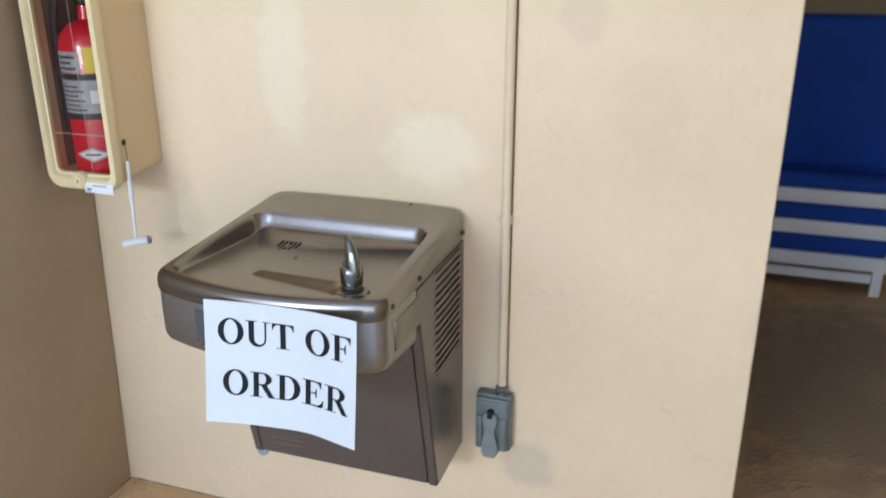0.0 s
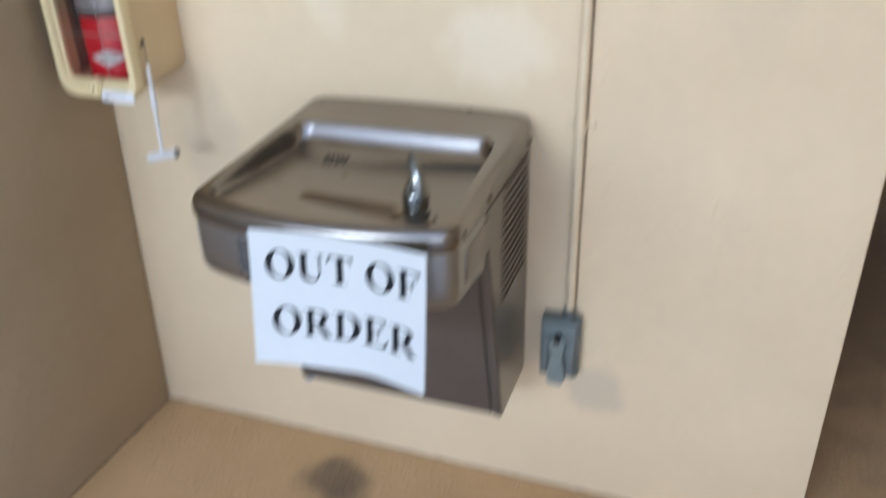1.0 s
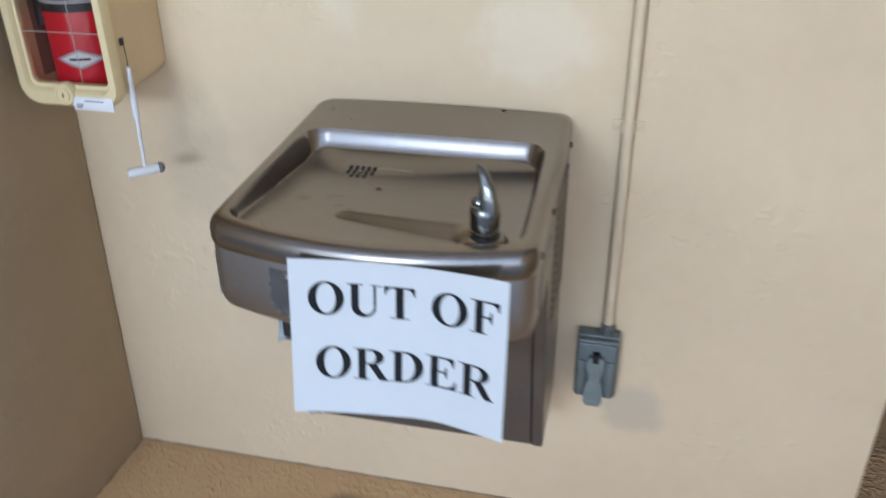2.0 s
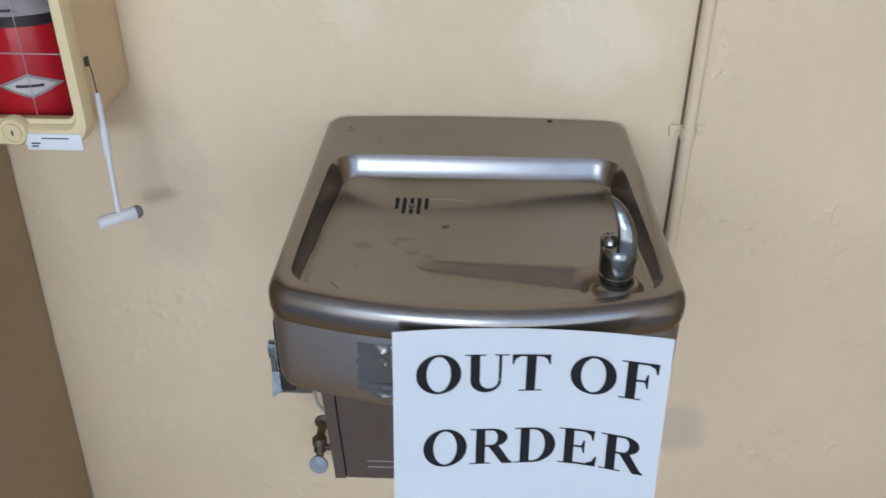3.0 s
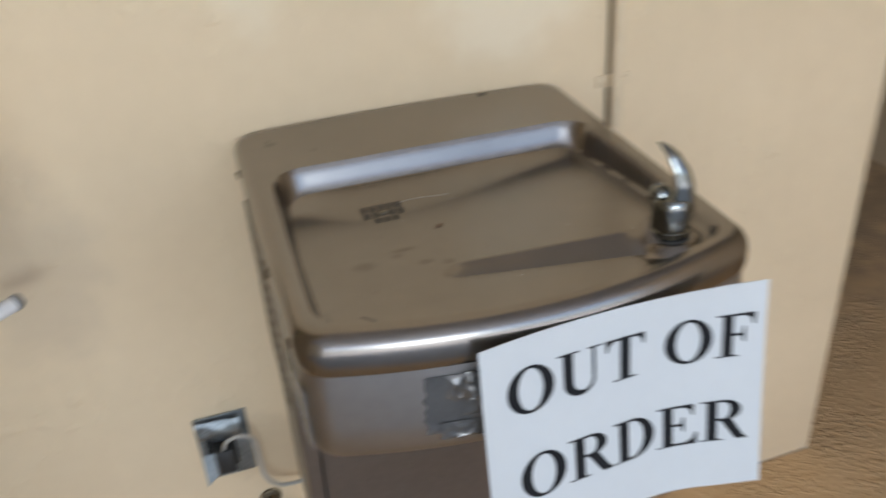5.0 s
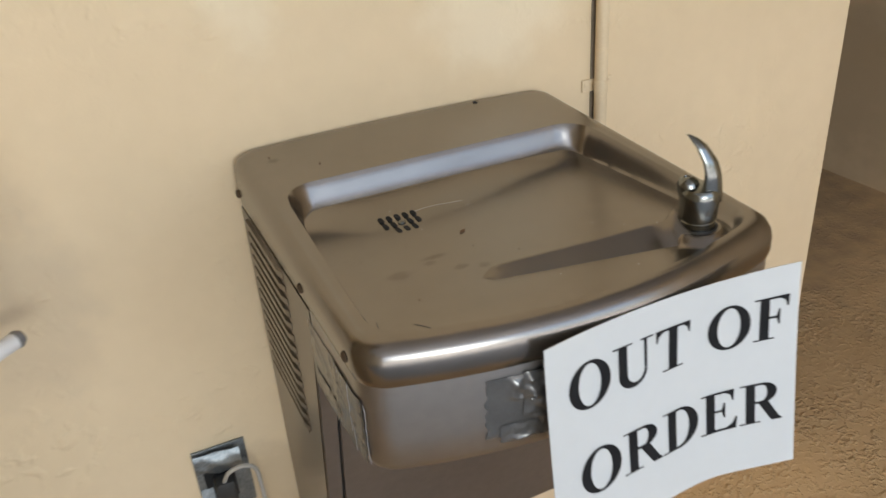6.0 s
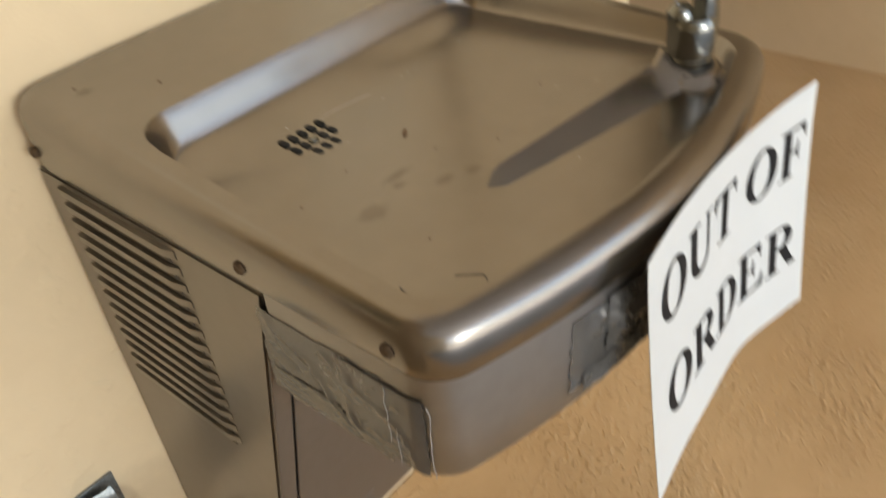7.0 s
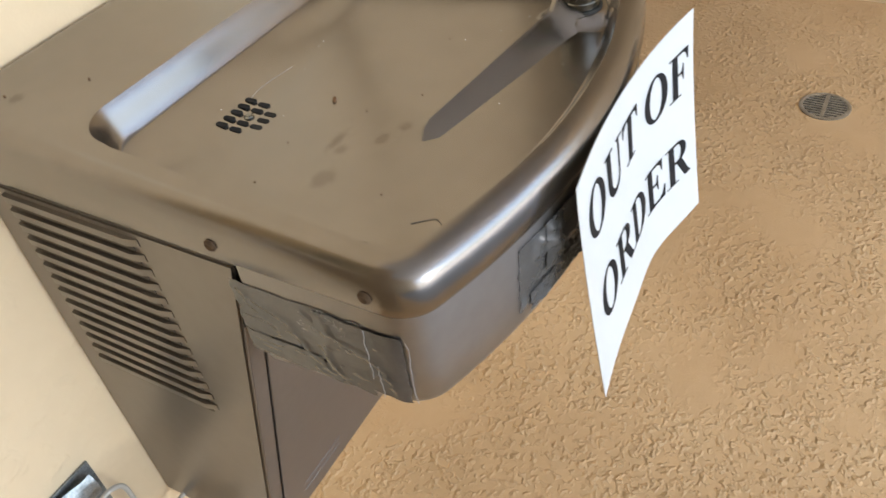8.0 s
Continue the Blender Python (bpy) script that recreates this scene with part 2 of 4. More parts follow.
dust_white = surface("white speck", (0.7, 0.68, 0.64), (0.8, 0.78, 0.74), 90, 0.8)


# ---- mesh helpers ----
def thing(name, at, label, category, group="", kind=""):
    ob = new(name)
    ob.empty_display_size = 0.05
    ob.location = at
    return tagged(ob, label, category, group, kind)


def finish(name, bm, material, smooth=None):
    me = bpy.data.meshes.new(name)
    bmesh.ops.recalc_face_normals(bm, faces=bm.faces)
    bm.to_mesh(me)
    bm.free()
    for mm in material if isinstance(material, (list, tuple)) else [material]:
        me.materials.append(mm)
    if smooth is not None:
        me.polygons.foreach_set("use_smooth", [True] * len(me.polygons))
        me.set_sharp_from_angle(angle=radians(smooth))
    return new(name, me)


def part(name, bm, material, parent, label="", smooth=35):
    """One mesh, built in world places, under a thing or a part."""
    ob = finish(name, bm, material, smooth)
    ob.parent = parent
    if parent.type == "EMPTY":
        ob.matrix_parent_inverse = Matrix.Translation(-parent.location)
    return tagged(ob, label)


def single(name, bm, material, label, category="", kind="", group="", smooth=35):
    return tagged(finish(name, bm, material, smooth), label, category, group, kind)


def box(lo, hi, bevel=0.0, segments=2, bm=None):
    bm = bm or bmesh.new()
    lo, hi = Vector(lo), Vector(hi)
    made = bmesh.ops.create_cube(bm, size=1, matrix=Matrix.LocRotScale((lo + hi) / 2, None, hi - lo))["verts"]
    if bevel:
        edges = list({e for v in made for e in v.link_edges})
        bmesh.ops.bevel(bm, geom=edges, offset=bevel, segments=segments, affect="EDGES", profile=0.5)
    return bm


def loft(rings, closed=True, caps=(True, True), bm=None):
    """Skin over rings of equally many points."""
    bm = bm or bmesh.new()
    vs = [[bm.verts.new(p) for p in r] for r in rings]
    n = len(vs[0])
    for a, b in zip(vs, vs[1:]):
        for i in range(n if closed else n - 1):
            j = (i + 1) % n
            bm.faces.new((a[i], a[j], b[j], b[i]))
    if caps[0]:
        bm.faces.new(vs[0][::-1])
    if caps[1]:
        bm.faces.new(vs[-1])
    return bm


def lathe(base, axis, profile, n=24, bm=None):
    """A turned body: (radius, height) along an axis from base."""
    q = Vector(axis).to_track_quat("Z", "Y")
    rings = []
    for r, h in profile:
        rings.append([Vector(base) + q @ Vector((max(r, 1e-5) * math.cos(2 * math.pi * i / n), max(r, 1e-5) * math.sin(2 * math.pi * i / n), h)) for i in range(n)])
    return loft(rings, True, (True, True), bm)


def tube(points, radius, n=10, bm=None, smooth=6):
    """A round bar along a smooth line through the points; radius may be a list."""
    pts = [Vector(p) for p in points]
    rad = radius if isinstance(radius, (list, tuple)) else [radius] * len(pts)
    line, rr = [], []
    for i in range(len(pts) - 1):
        p0, p1, p2, p3 = pts[max(i - 1, 0)], pts[i], pts[i + 1], pts[min(i + 2, len(pts) - 1)]
        for k in range(smooth):
            t = k / smooth
            line.append(0.5 * ((2 * p1) + (p2 - p0) * t + (2 * p0 - 5 * p1 + 4 * p2 - p3) * t * t + (3 * p1 - p0 - 3 * p2 + p3) * t ** 3))
            rr.append(rad[i] + (rad[i + 1] - rad[i]) * t)
    line.append(pts[-1])
    rr.append(rad[-1])
    rings, up = [], None
    for i, p in enumerate(line):
        d = (line[min(i + 1, len(line) - 1)] - line[max(i - 1, 0)]).normalized()
        if up is None:
            up = d.orthogonal().normalized()
        up = (up - d * up.dot(d)).normalized()
        side = d.cross(up)
        rings.append([p + rr[i] * (math.cos(2 * math.pi * k / n) * up + math.sin(2 * math.pi * k / n) * side) for k in range(n)])
    return loft(rings, True, (True, True), bm)


def round_rect(x0, x1, z0, z1, r, k=6):
    """Points of a rounded rectangle, anticlockwise in (x, z)."""
    out = []
    for cx, cz, a in ((x1 - r, z1 - r, 0), (x0 + r, z1 - r, 90), (x0 + r, z0 + r, 180), (x1 - r, z0 + r, 270)):
        for i in range(k + 1):
            t = radians(a + 90 * i / k)
            out.append((cx + r * math.cos(t), cz + r * math.sin(t)))
    return out


def step(a, b, v):
    t = min(1.0, max(0.0, (v - a) / (b - a)))
    return t * t * (3 - 2 * t)


# ---- the setting ----
def slab(name, lo, hi, material, label, bevel=0.0):
    return single(name, box(lo, hi, bevel), material, label, name.split("_")[0], "structure")


WALL_END, FAR, ROOM_BACK, ROOF, PORCH, FLOOR = 1.573, 2.80, 3.3, 2.9, -4.4, -0.019
CORNER, LEAN = -0.021, 0.032
slab("wall_back", (-0.3, 0, -0.04), (WALL_END, 0.15, ROOF), wall_paint, "cream painted plaster wall with trowel marks and stains", 0.006)
left = slab("wall_left", (-3.0, -0.581, -0.04), (CORNER, -0.001, ROOF), shaded_paint, "plaster return wall with its shade put into a darker paint", 0.006)
for v in left.data.vertices:
    if v.co.x > CORNER - 0.1:
        v.co.x += LEAN * (v.co.z - FLOOR)
# the stretch in front of y -0.55 is unseen, added to cut light from the right
slab("wall_right", (FAR, -2.9, -0.04), (FAR + 0.15, ROOM_BACK, ROOF), far_paint, "ochre painted rough plaster wall of the passage")
slab("wall_room_back", (-0.3, ROOM_BACK, -0.04), (FAR + 0.15, ROOM_BACK + 0.15, ROOF), far_paint, "ochre plaster wall closing the store room")
slab("wall_room_left", (-0.45, 0.0, -0.04), (-0.3, ROOM_BACK + 0.15, ROOF), far_paint, "ochre plaster side wall of the store room")
slab("ceiling", (-3.0, -0.55, ROOF), (FAR + 0.15, ROOM_BACK + 0.15, ROOF + 0.12), ceiling_paint, "pale grey painted ceiling over the passage")
# out of view, added so that only low sky reaches in from ahead
slab("ceiling_porch", (-3.0, PORCH, ROOF), (FAR + 0.15, -0.551, ROOF + 0.12), ceiling_paint, "unseen pale grey ceiling added over the front to limit sky light")
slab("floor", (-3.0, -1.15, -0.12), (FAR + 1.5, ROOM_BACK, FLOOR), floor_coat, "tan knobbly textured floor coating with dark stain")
# out of view, added to block sky and sun from the left
slab("wall_porch_left", (-2.05, PORCH, -0.04), (-1.9, -0.583, ROOF), shaded_paint, "unseen plaster wall added to block light from the left")
ground = single("ground", box((-400, -400, -0.3), (400, 400, FLOOR - 0.006)), pavement_mat, "pale concrete ground outside", "ground", "structure")


def joint(points, label):
    """A thin ragged line of grime along the foot of a wall."""
    bm = bmesh.new()
    for (x0, y0, nx, ny), (x1, y1, _, _) in zip(points, points[1:]):
        n = 90
        rows = []
        for i in range(n + 1):
            t = i / n
            x, y = x0 + (x1 - x0) * t, y0 + (y1 - y0) * t
            w = 0.0022 + 0.0030 * max(0, noise.noise(Vector((x * 31, y * 31, 3)))) + 0.0016 * noise.noise(Vector((x * 140, y * 140, 7)))
            w = max(0.0008, w)
            rows.append([(x, y, FLOOR + w), (x + nx * w, y + ny * w, FLOOR + 0.0006), (x, y, FLOOR + 0.0002)])
        loft(rows, True, (True, True), bm)
    return single("baseboard", bm, grime, label, "joint", "structure")


# dark colour that stands in for the shadow behind the conduit
gap_shade = surface("dark brown gap shade", (0.14, 0.112, 0.082), (0.26, 0.205, 0.15), 30, 0.9)
grime = surface("dark grime", (0.16, 0.115, 0.075), (0.34, 0.25, 0.16), 40, 0.9)
joint([(CORNER + 0.003, -0.0005, 0, -1), (WALL_END, -0.0005, 0, -1)], "ragged dark grimy joint between wall and floor")
joint([(CORNER + 0.0005, -0.575, 1, 0), (CORNER + 0.0005, -0.003, 1, 0)], "ragged dark grimy joint at the side wall foot")

# ---- drinking fountain ----
FX0, FX1 = 0.518, 0.970
FC = (FX0 + FX1) / 2
DRAIN = Vector((0.659, -0.207))
BOSS = Vector((0.895, -0.411))


def shape(inset, n_side=26, n_front=60, n_corner=14, back=0.0, bow=0.036, r_front=0.034, r_back=0.024, corner_y=-0.455, taper=0.0):
    """Footprint with a straight back, straight sides and a bowed front; anticlockwise from the back left corner."""
    x0, x1 = FX0 + inset, FX1 - inset
    half = (x1 - x0) / 2
    rf, rb = max(0.006, r_front - inset * 0.4), max(0.004, r_back - inset * 0.2)
    yc = corner_y + inset
    tilt = math.atan(2 * bow / half)
    pts = []

    def side(y):
        return taper * step(0.05, 0.42, -y)
    for i in range(n_corner):
        t = radians(90 + 90 * i / (n_corner - 1))
        pts.append((x0 + rb + rb * math.cos(t), back - rb + rb * math.sin(t)))
    ys, ye = back - rb, yc + rf * 0.9
    for i in range(1, n_side):
        y = ys + (ye - ys) * i / n_side
        pts.append((x0 - side(y), y))
    xs = x0 - side(ye)
    for i in range(n_corner):
        t = math.pi + (math.pi / 2 + tilt * -1) * i / (n_corner - 1)
        pts.append((xs + rf + rf * math.cos(t), ye + rf * math.sin(t)))
    lx, ly = pts[-1]
    rx = 2 * FC - lx
    for i in range(1, n_front):
        x = lx + (rx - lx) * i / n_front
        u = (x - FC) / (FC - lx)
        pts.append((x, ly - bow * (1 - u * u) * 0.9))
    left = pts[: n_corner + n_side - 1 + n_corner]
    pts += [(2 * FC - x, y) for x, y in reversed(left)]
    for i in range(1, n_front):
        x = (FX1 - inset - rb) + ((x0 + rb) - (FX1 - inset - rb)) * i / n_front
        pts.append((x, back))
    return pts


def rim_z(y):
    return 0.882 + 0.058 * y


def basin_floor(x, y):
    """Dished floor: lowest at the drain, a ramp to the back, and a round boss under the bubbler."""
    dx, dy = x - DRAIN.x, y - DRAIN.y
    z = 0.8335 + 0.010 * step(0.02, 0.30, math.hypot(dx * 0.6, dy))
    crease = -0.218 + 0.048 * step(0.0, 0.28, dx) + 0.034 * step(0.02, 0.10, -dx)
    g = min(1.0, max(0.0, (y - crease) / (-0.143 - crease)))
    z += (0.846 - z) * g ** 1.9
    d = math.hypot(x - BOSS.x, y - BOSS.y)
    z = z * step(0.024, 0.032, d) + 0.8525 * (1 - step(0.024, 0.032, d)) if d < 0.032 else z
    return z


fountain = thing("drinking_fountain", (FC, 0, 0.30), "satin stainless steel wall-hung drinking fountain, taped and out of order", "fountain")

# basin top: skirt, rounded rim and dished inside in one pressed sheet
rings = []
for inset, drop in ((0.003, 0.066), (0.0015, 0.062), (0.0, 0.030), (0.0, 0.018), (0.0012, 0.011), (0.0045, 0.0045), (0.009, 0.0012), (0.014, 0.0), (0.019, 0.0)):
    ring = []
    for x, y in shape(inset, back=-0.7 * inset):
        z = rim_z(y) - drop if drop < 0.05 else 0.815 + (0.066 - drop)
        z += 0.0045 * (1 - ((x - FC) / 0.226) ** 2) * step(-0.11, 0.0, y) if drop < 0.05 else 0
        yy = min(y, -0.0005)
        ring.append((x, yy, z))
    rings.append(ring)
opening = shape(0.029, back=-0.130, r_front=0.048, r_back=0.042, corner_y=-0.467, bow=0.032, taper=0.006)
fine = np.array(opening)
edge = np.concatenate([fine + (np.roll(fine, -1, 0) - fine) * f for f in np.linspace(0, 1, 10, endpoint=False)])
rings.append([(x, y, rim_z(y)) for x, y in opening])
for k in range(1, 82):
    f = 0.005 * k if k <= 34 else 0.17 + (1 - 0.17) * (k - 34) / 47
    ring = []
    for x, y in opening:
        px, py = x + (DRAIN.x - x) * f, y + (DRAIN.y - y) * f
        d = float(np.sqrt(((edge - (px, py)) ** 2).sum(1)).min())
        fl, rm = basin_floor(px, py), rim_z(py)
        run = 0.009 + 0.004 * step(-0.30, -0.14, py)
        w = min(1.0, d / run)
        s = 1 - (w + (math.sin(2 * math.pi * w) * -0.035))
        ring.append((px, py, fl + (rm - fl) * s))
    if k == 81:
        break
    rings.append(ring)
basin = part("basin", loft(rings, True, (False, True)), steel, fountain, "pressed stainless steel basin with rounded rim", smooth=50)

# splash ridge: a tapered facet that faces the front, from the boss towards the drain
tip_at, root_at = Vector((0.675, -0.369)), Vector((0.896, -0.408))
along = (root_at - tip_at).normalized()
fore = Vector((along.y, -along.x))
rings = []
for k in range(25):
    t = k / 24
    w = (0.015 + 0.016 * t) * math.sqrt(max(0.02, 1 - (1 - min(1, t / 0.05)) ** 2))
    h = 0.50 * w * step(-0.02, 0.07, t)
    c = tip_at.lerp(root_at, t)
    ring = []
    for off, up in ((1.0, -0.0006), (0.7, 0.26 * h), (0.4, 0.56 * h), (0.1, 0.87 * h), (0.02, 0.96 * h), (-0.04, h), (-0.09, 0.94 * h), (-0.20, 0.0002), (-0.24, -0.001)):
        p = c + fore * (w * (off - 0.35))
        ring.append((p.x, p.y, basin_floor(p.x, p.y) + up))
    rings.append(ring)
part("splash_ridge", loft(rings), steel, basin, "raised tapered splash ridge", smooth=40)

# drain slots and screw
for row in range(3):
    for col in range(5):
        if (row, col) in ((0, 0), (0, 4), (1, 2)):
            continue
        cx, cy = DRAIN.x + (col - 2) * 0.0098, DRAIN.y + (row - 1) * 0.0142
        pts = []
        for i in range(14):
            t = 2 * math.pi * i / 14
            pts.append((cx + 0.0027 * math.cos(t), cy + 0.0026 * math.sin(t) + (0.0034 if math.sin(t) > 0 else -0.0034)))
        z = max(basin_floor(*p) for p in pts)
        part("drain_slot", loft([[(x, y, z - 0.003) for x, y in pts], [(x, y, z + 0.0005) for x, y in pts]]), black, basin)
z = basin_floor(DRAIN.x, DRAIN.y)
part("drain_screw", lathe((DRAIN.x, DRAIN.y + 0.001, z - 0.001), (0, 0, 1), [(0.0045, 0), (0.0045, 0.002), (0.003, 0.003), (0.001, 0.0022)], 14), chrome, basin)

# apron with a rounded lower lip, open towards the cabinet
APRON_Z = 0.716


def apron_line(inset):
    return [(x, y) for x, y in shape(inset, corner_y=-0.4545, bow=0.036) if y < -0.270]


rings = []
for inset, z in ((0.0022, 0.820), (0.0020, 0.80), (0.0020, 0.76), (0.0030, 0.732), (0.0065, 0.7225), (0.012, APRON_Z + 0.0008), (0.02, APRON_Z), (0.05, APRON_Z)):
    rings.append([(x, y, z - (0.11 * (y + 0.43) if y > -0.43 and z < 0.75 else 0)) for x, y in apron_line(inset)])
low = min(len(r) for r in rings)
rings = [r[:low] if len(r) == low else r[(len(r) - low) // 2:(len(r) - low) // 2 + low] for r in rings]
bm = loft(rings, False, (False, False))
apron = part("apron", bm, apron_steel, fountain, "bowed steel apron below the rim", smooth=50)
part("apron_bottom", box((FX0 + 0.03, -0.43, APRON_Z + 0.001), (FX1 - 0.03, -0.27, APRON_Z + 0.004)), steel_side, fountain)


# cabinet: wedge that leans back towards the floor
def front_y(z):
    return -0.178 - 0.230 * (z - 0.306)


CAB_LOW, CAB_TOP = 0.307, 0.812


def wedge(x0, x1, back, out, z0, z1, bm=None):
    """A slice of the wedge from the wall-side line to the leaning front."""
    prof = [(back, z0), (front_y(z0) - out, z0), (front_y(z1) - out, z1), (back, z1)]
    return loft([[(x0, y, z) for y, z in prof], [(x1, y, z) for y, z in prof]], bm=bm)


bm = wedge(FX0 + 0.003, FX1 - 0.003, -0.001, 0.0, CAB_LOW, CAB_TOP)
bmesh.ops.bevel(bm, geom=bm.edges[:], offset=0.002, segments=2, affect="EDGES")
cabinet = part("cabinet", bm, steel_side, fountain, "tapered steel cabinet under the basin")


def leaning_plate(x0, x1, z0, z1, proud, thick=0.003):
    p = [(x0, z0), (x1, z0), (x1, z1), (x0, z1)]
    bm = loft([[(x, front_y(z) - proud, z) for x, z in p], [(x, front_y(z) - proud + thick, z) for x, z in p]])
    bmesh.ops.bevel(bm, geom=bm.edges[:], offset=0.0008, segments=1, affect="EDGES")
    return bm


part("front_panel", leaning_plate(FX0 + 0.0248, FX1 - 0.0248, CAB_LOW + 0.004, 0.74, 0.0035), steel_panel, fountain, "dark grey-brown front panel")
for x in (FX0 + 0.0235, FX1 - 0.0235):
    part("panel_gap", leaning_plate(x - 0.0010, x + 0.0010, CAB_LOW + 0.004, 0.74, 0.0008), black, fountain)
for x0, x1 in ((FX0 + 0.004, FX0 + 0.0222), (FX1 - 0.0222, FX1 - 0.004)):
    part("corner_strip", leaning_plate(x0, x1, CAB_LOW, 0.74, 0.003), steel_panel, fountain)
for z in (0.345, 0.3615):
    part("scratch", leaning_plate(0.579, 0.655, z - 0.0007, z + 0.0007, 0.0040, 0.001), steel_side, fountain)


# stamped louvres on both cheeks
def louvre(x, out, y0, y1, z, h):
    """A pressed slat, fading out at its ends, with a slit below it shaded by a dark strip."""
    rings = []
    for y, o in ((y0, 0.0006), (y0 + 0.012, 0.0042), (y1 - 0.003, 0.0042), (y1, 0.003)):
        o *= out
        rings.append([(px, y, pz) for px, pz in ((x, z), (x + o, z - h * 0.03), (x + o, z - h * 0.46), (x + o * 0.92, z - h * 0.50), (x, z - h * 0.48))])
    bm = loft(rings)
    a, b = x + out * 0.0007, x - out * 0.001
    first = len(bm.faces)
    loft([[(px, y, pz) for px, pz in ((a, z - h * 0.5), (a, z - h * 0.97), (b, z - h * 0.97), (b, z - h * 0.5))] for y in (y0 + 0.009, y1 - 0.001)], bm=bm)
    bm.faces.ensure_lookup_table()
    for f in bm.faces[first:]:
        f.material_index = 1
    return bm


PITCH = 0.0164
for sx, out in ((FX0 + 0.003, -1), (FX1 - 0.003, 1)):
    for i in range(14):
        z = 0.8055 - PITCH * i
        part("louvre", louvre(sx, out, -0.195, -0.035, z, PITCH), [steel_side, shaded_steel], cabinet, smooth=25)

# push pad on the free cheek, side screws, top screw
part("push_pad", box((FX1 - 0.006, -0.405, 0.742), (FX1 + 0.0015, -0.285, 0.800), 0.004), steel_side, fountain)
for x, out in ((FX0, -1), (FX1, 1)):
    for y in (-0.018, -0.284, -0.415):
        part("side_screw", lathe((x - 0.002 * out, y, 0.833), (out, 0, 0), [(0.0052, 0), (0.0052, 0.0032), (0.0035, 0.0045), (0.001, 0.004)], 12), rust, basin)
part("hole", lathe((0.853, -0.0155, rim_z(-0.016) + 0.0024), (0, 0, 1), [(0.0035, 0), (0.0035, 0.0016)], 12), black, basin)

# bubbler
bub = part("bubbler", lathe((BOSS.x, BOSS.y, 0.8515), (0, 0, 1), [(0.0, 0), (0.0178, 0), (0.0184, 0.002), (0.0178, 0.009), (0.0168, 0.010), (0.0168, 0.012), (0.0188, 0.013), (0.0196, 0.034), (0.0190, 0.040), (0.0165, 0.0435), (0.008, 0.045), (0.0, 0.0455)], 28), chrome, fountain, "worn chrome bubbler with curved mouth guard")
part("base_ring", lathe((BOSS.x, BOSS.y, 0.851), (0, 0, 1), [(0.0, 0), (0.0205, 0), (0.0205, 0.003), (0.0, 0.003)], 28), black_rubber, bub)
# the guard: a thick horn, as wide as the body at its root, that leans over the nozzle towards the drain
toward = (Vector((DRAIN.x, DRAIN.y)) - BOSS).normalized()
sidew = Vector((-toward.y, toward.x))
rings = []
for k in range(21):
    t = k / 20
    z = 0.878 + 0.067 * t
    back = float(np.interp(z, (0.868, 0.885, 0.906, 0.920, 0.935, 0.942, 0.945), (-0.0130, -0.0148, -0.0133, -0.0088, 0.0008, 0.0090, 0.0150)))
    w = float(np.interp(z, (0.868, 0.906, 0.920, 0.935, 0.942, 0.945), (0.0130, 0.0122, 0.0105, 0.0075, 0.0042, 0.0012)))
    th = 0.0056 * (1 - t) ** 0.4 + 0.0016
    c = BOSS + toward * back
    ring = []
    for i in range(18):
        a = 2 * math.pi * i / 18
        u, v = math.cos(a), math.sin(a)
        cup = 0.0100 * (1 - t) ** 0.35 * u * u
        p = c + sidew * (w * u) + toward * (th * v + cup)
        ring.append((p.x, p.y, z + 0.003))
    rings.append(ring)
part("mouth_guard", loft(rings), chrome, bub, smooth=60)
nz = BOSS + toward * 0.0085
part("nozzle", lathe((nz.x, nz.y, 0.882), (toward.x * 0.2, toward.y * 0.2, 1), [(0.0100, 0), (0.0112, 0.010), (0.0102, 0.018), (0.0065, 0.0225), (0.0035, 0.0235), (0.0025, 0.021)], 20), chrome, bub)


# duct tape, crumpled, laid over the apron
def apron_point(s, line, cum):
    i = max(0, min(len(line) - 2, int(np.searchsorted(cum, s)) - 1))
    f = (s - cum[i]) / (cum[i + 1] - cum[i])
    a, b = Vector(line[i]), Vector(line[i + 1])
    d = (b - a).normalized()
    return a.lerp(b, f), Vector((d.y, -d.x)) * 1.0


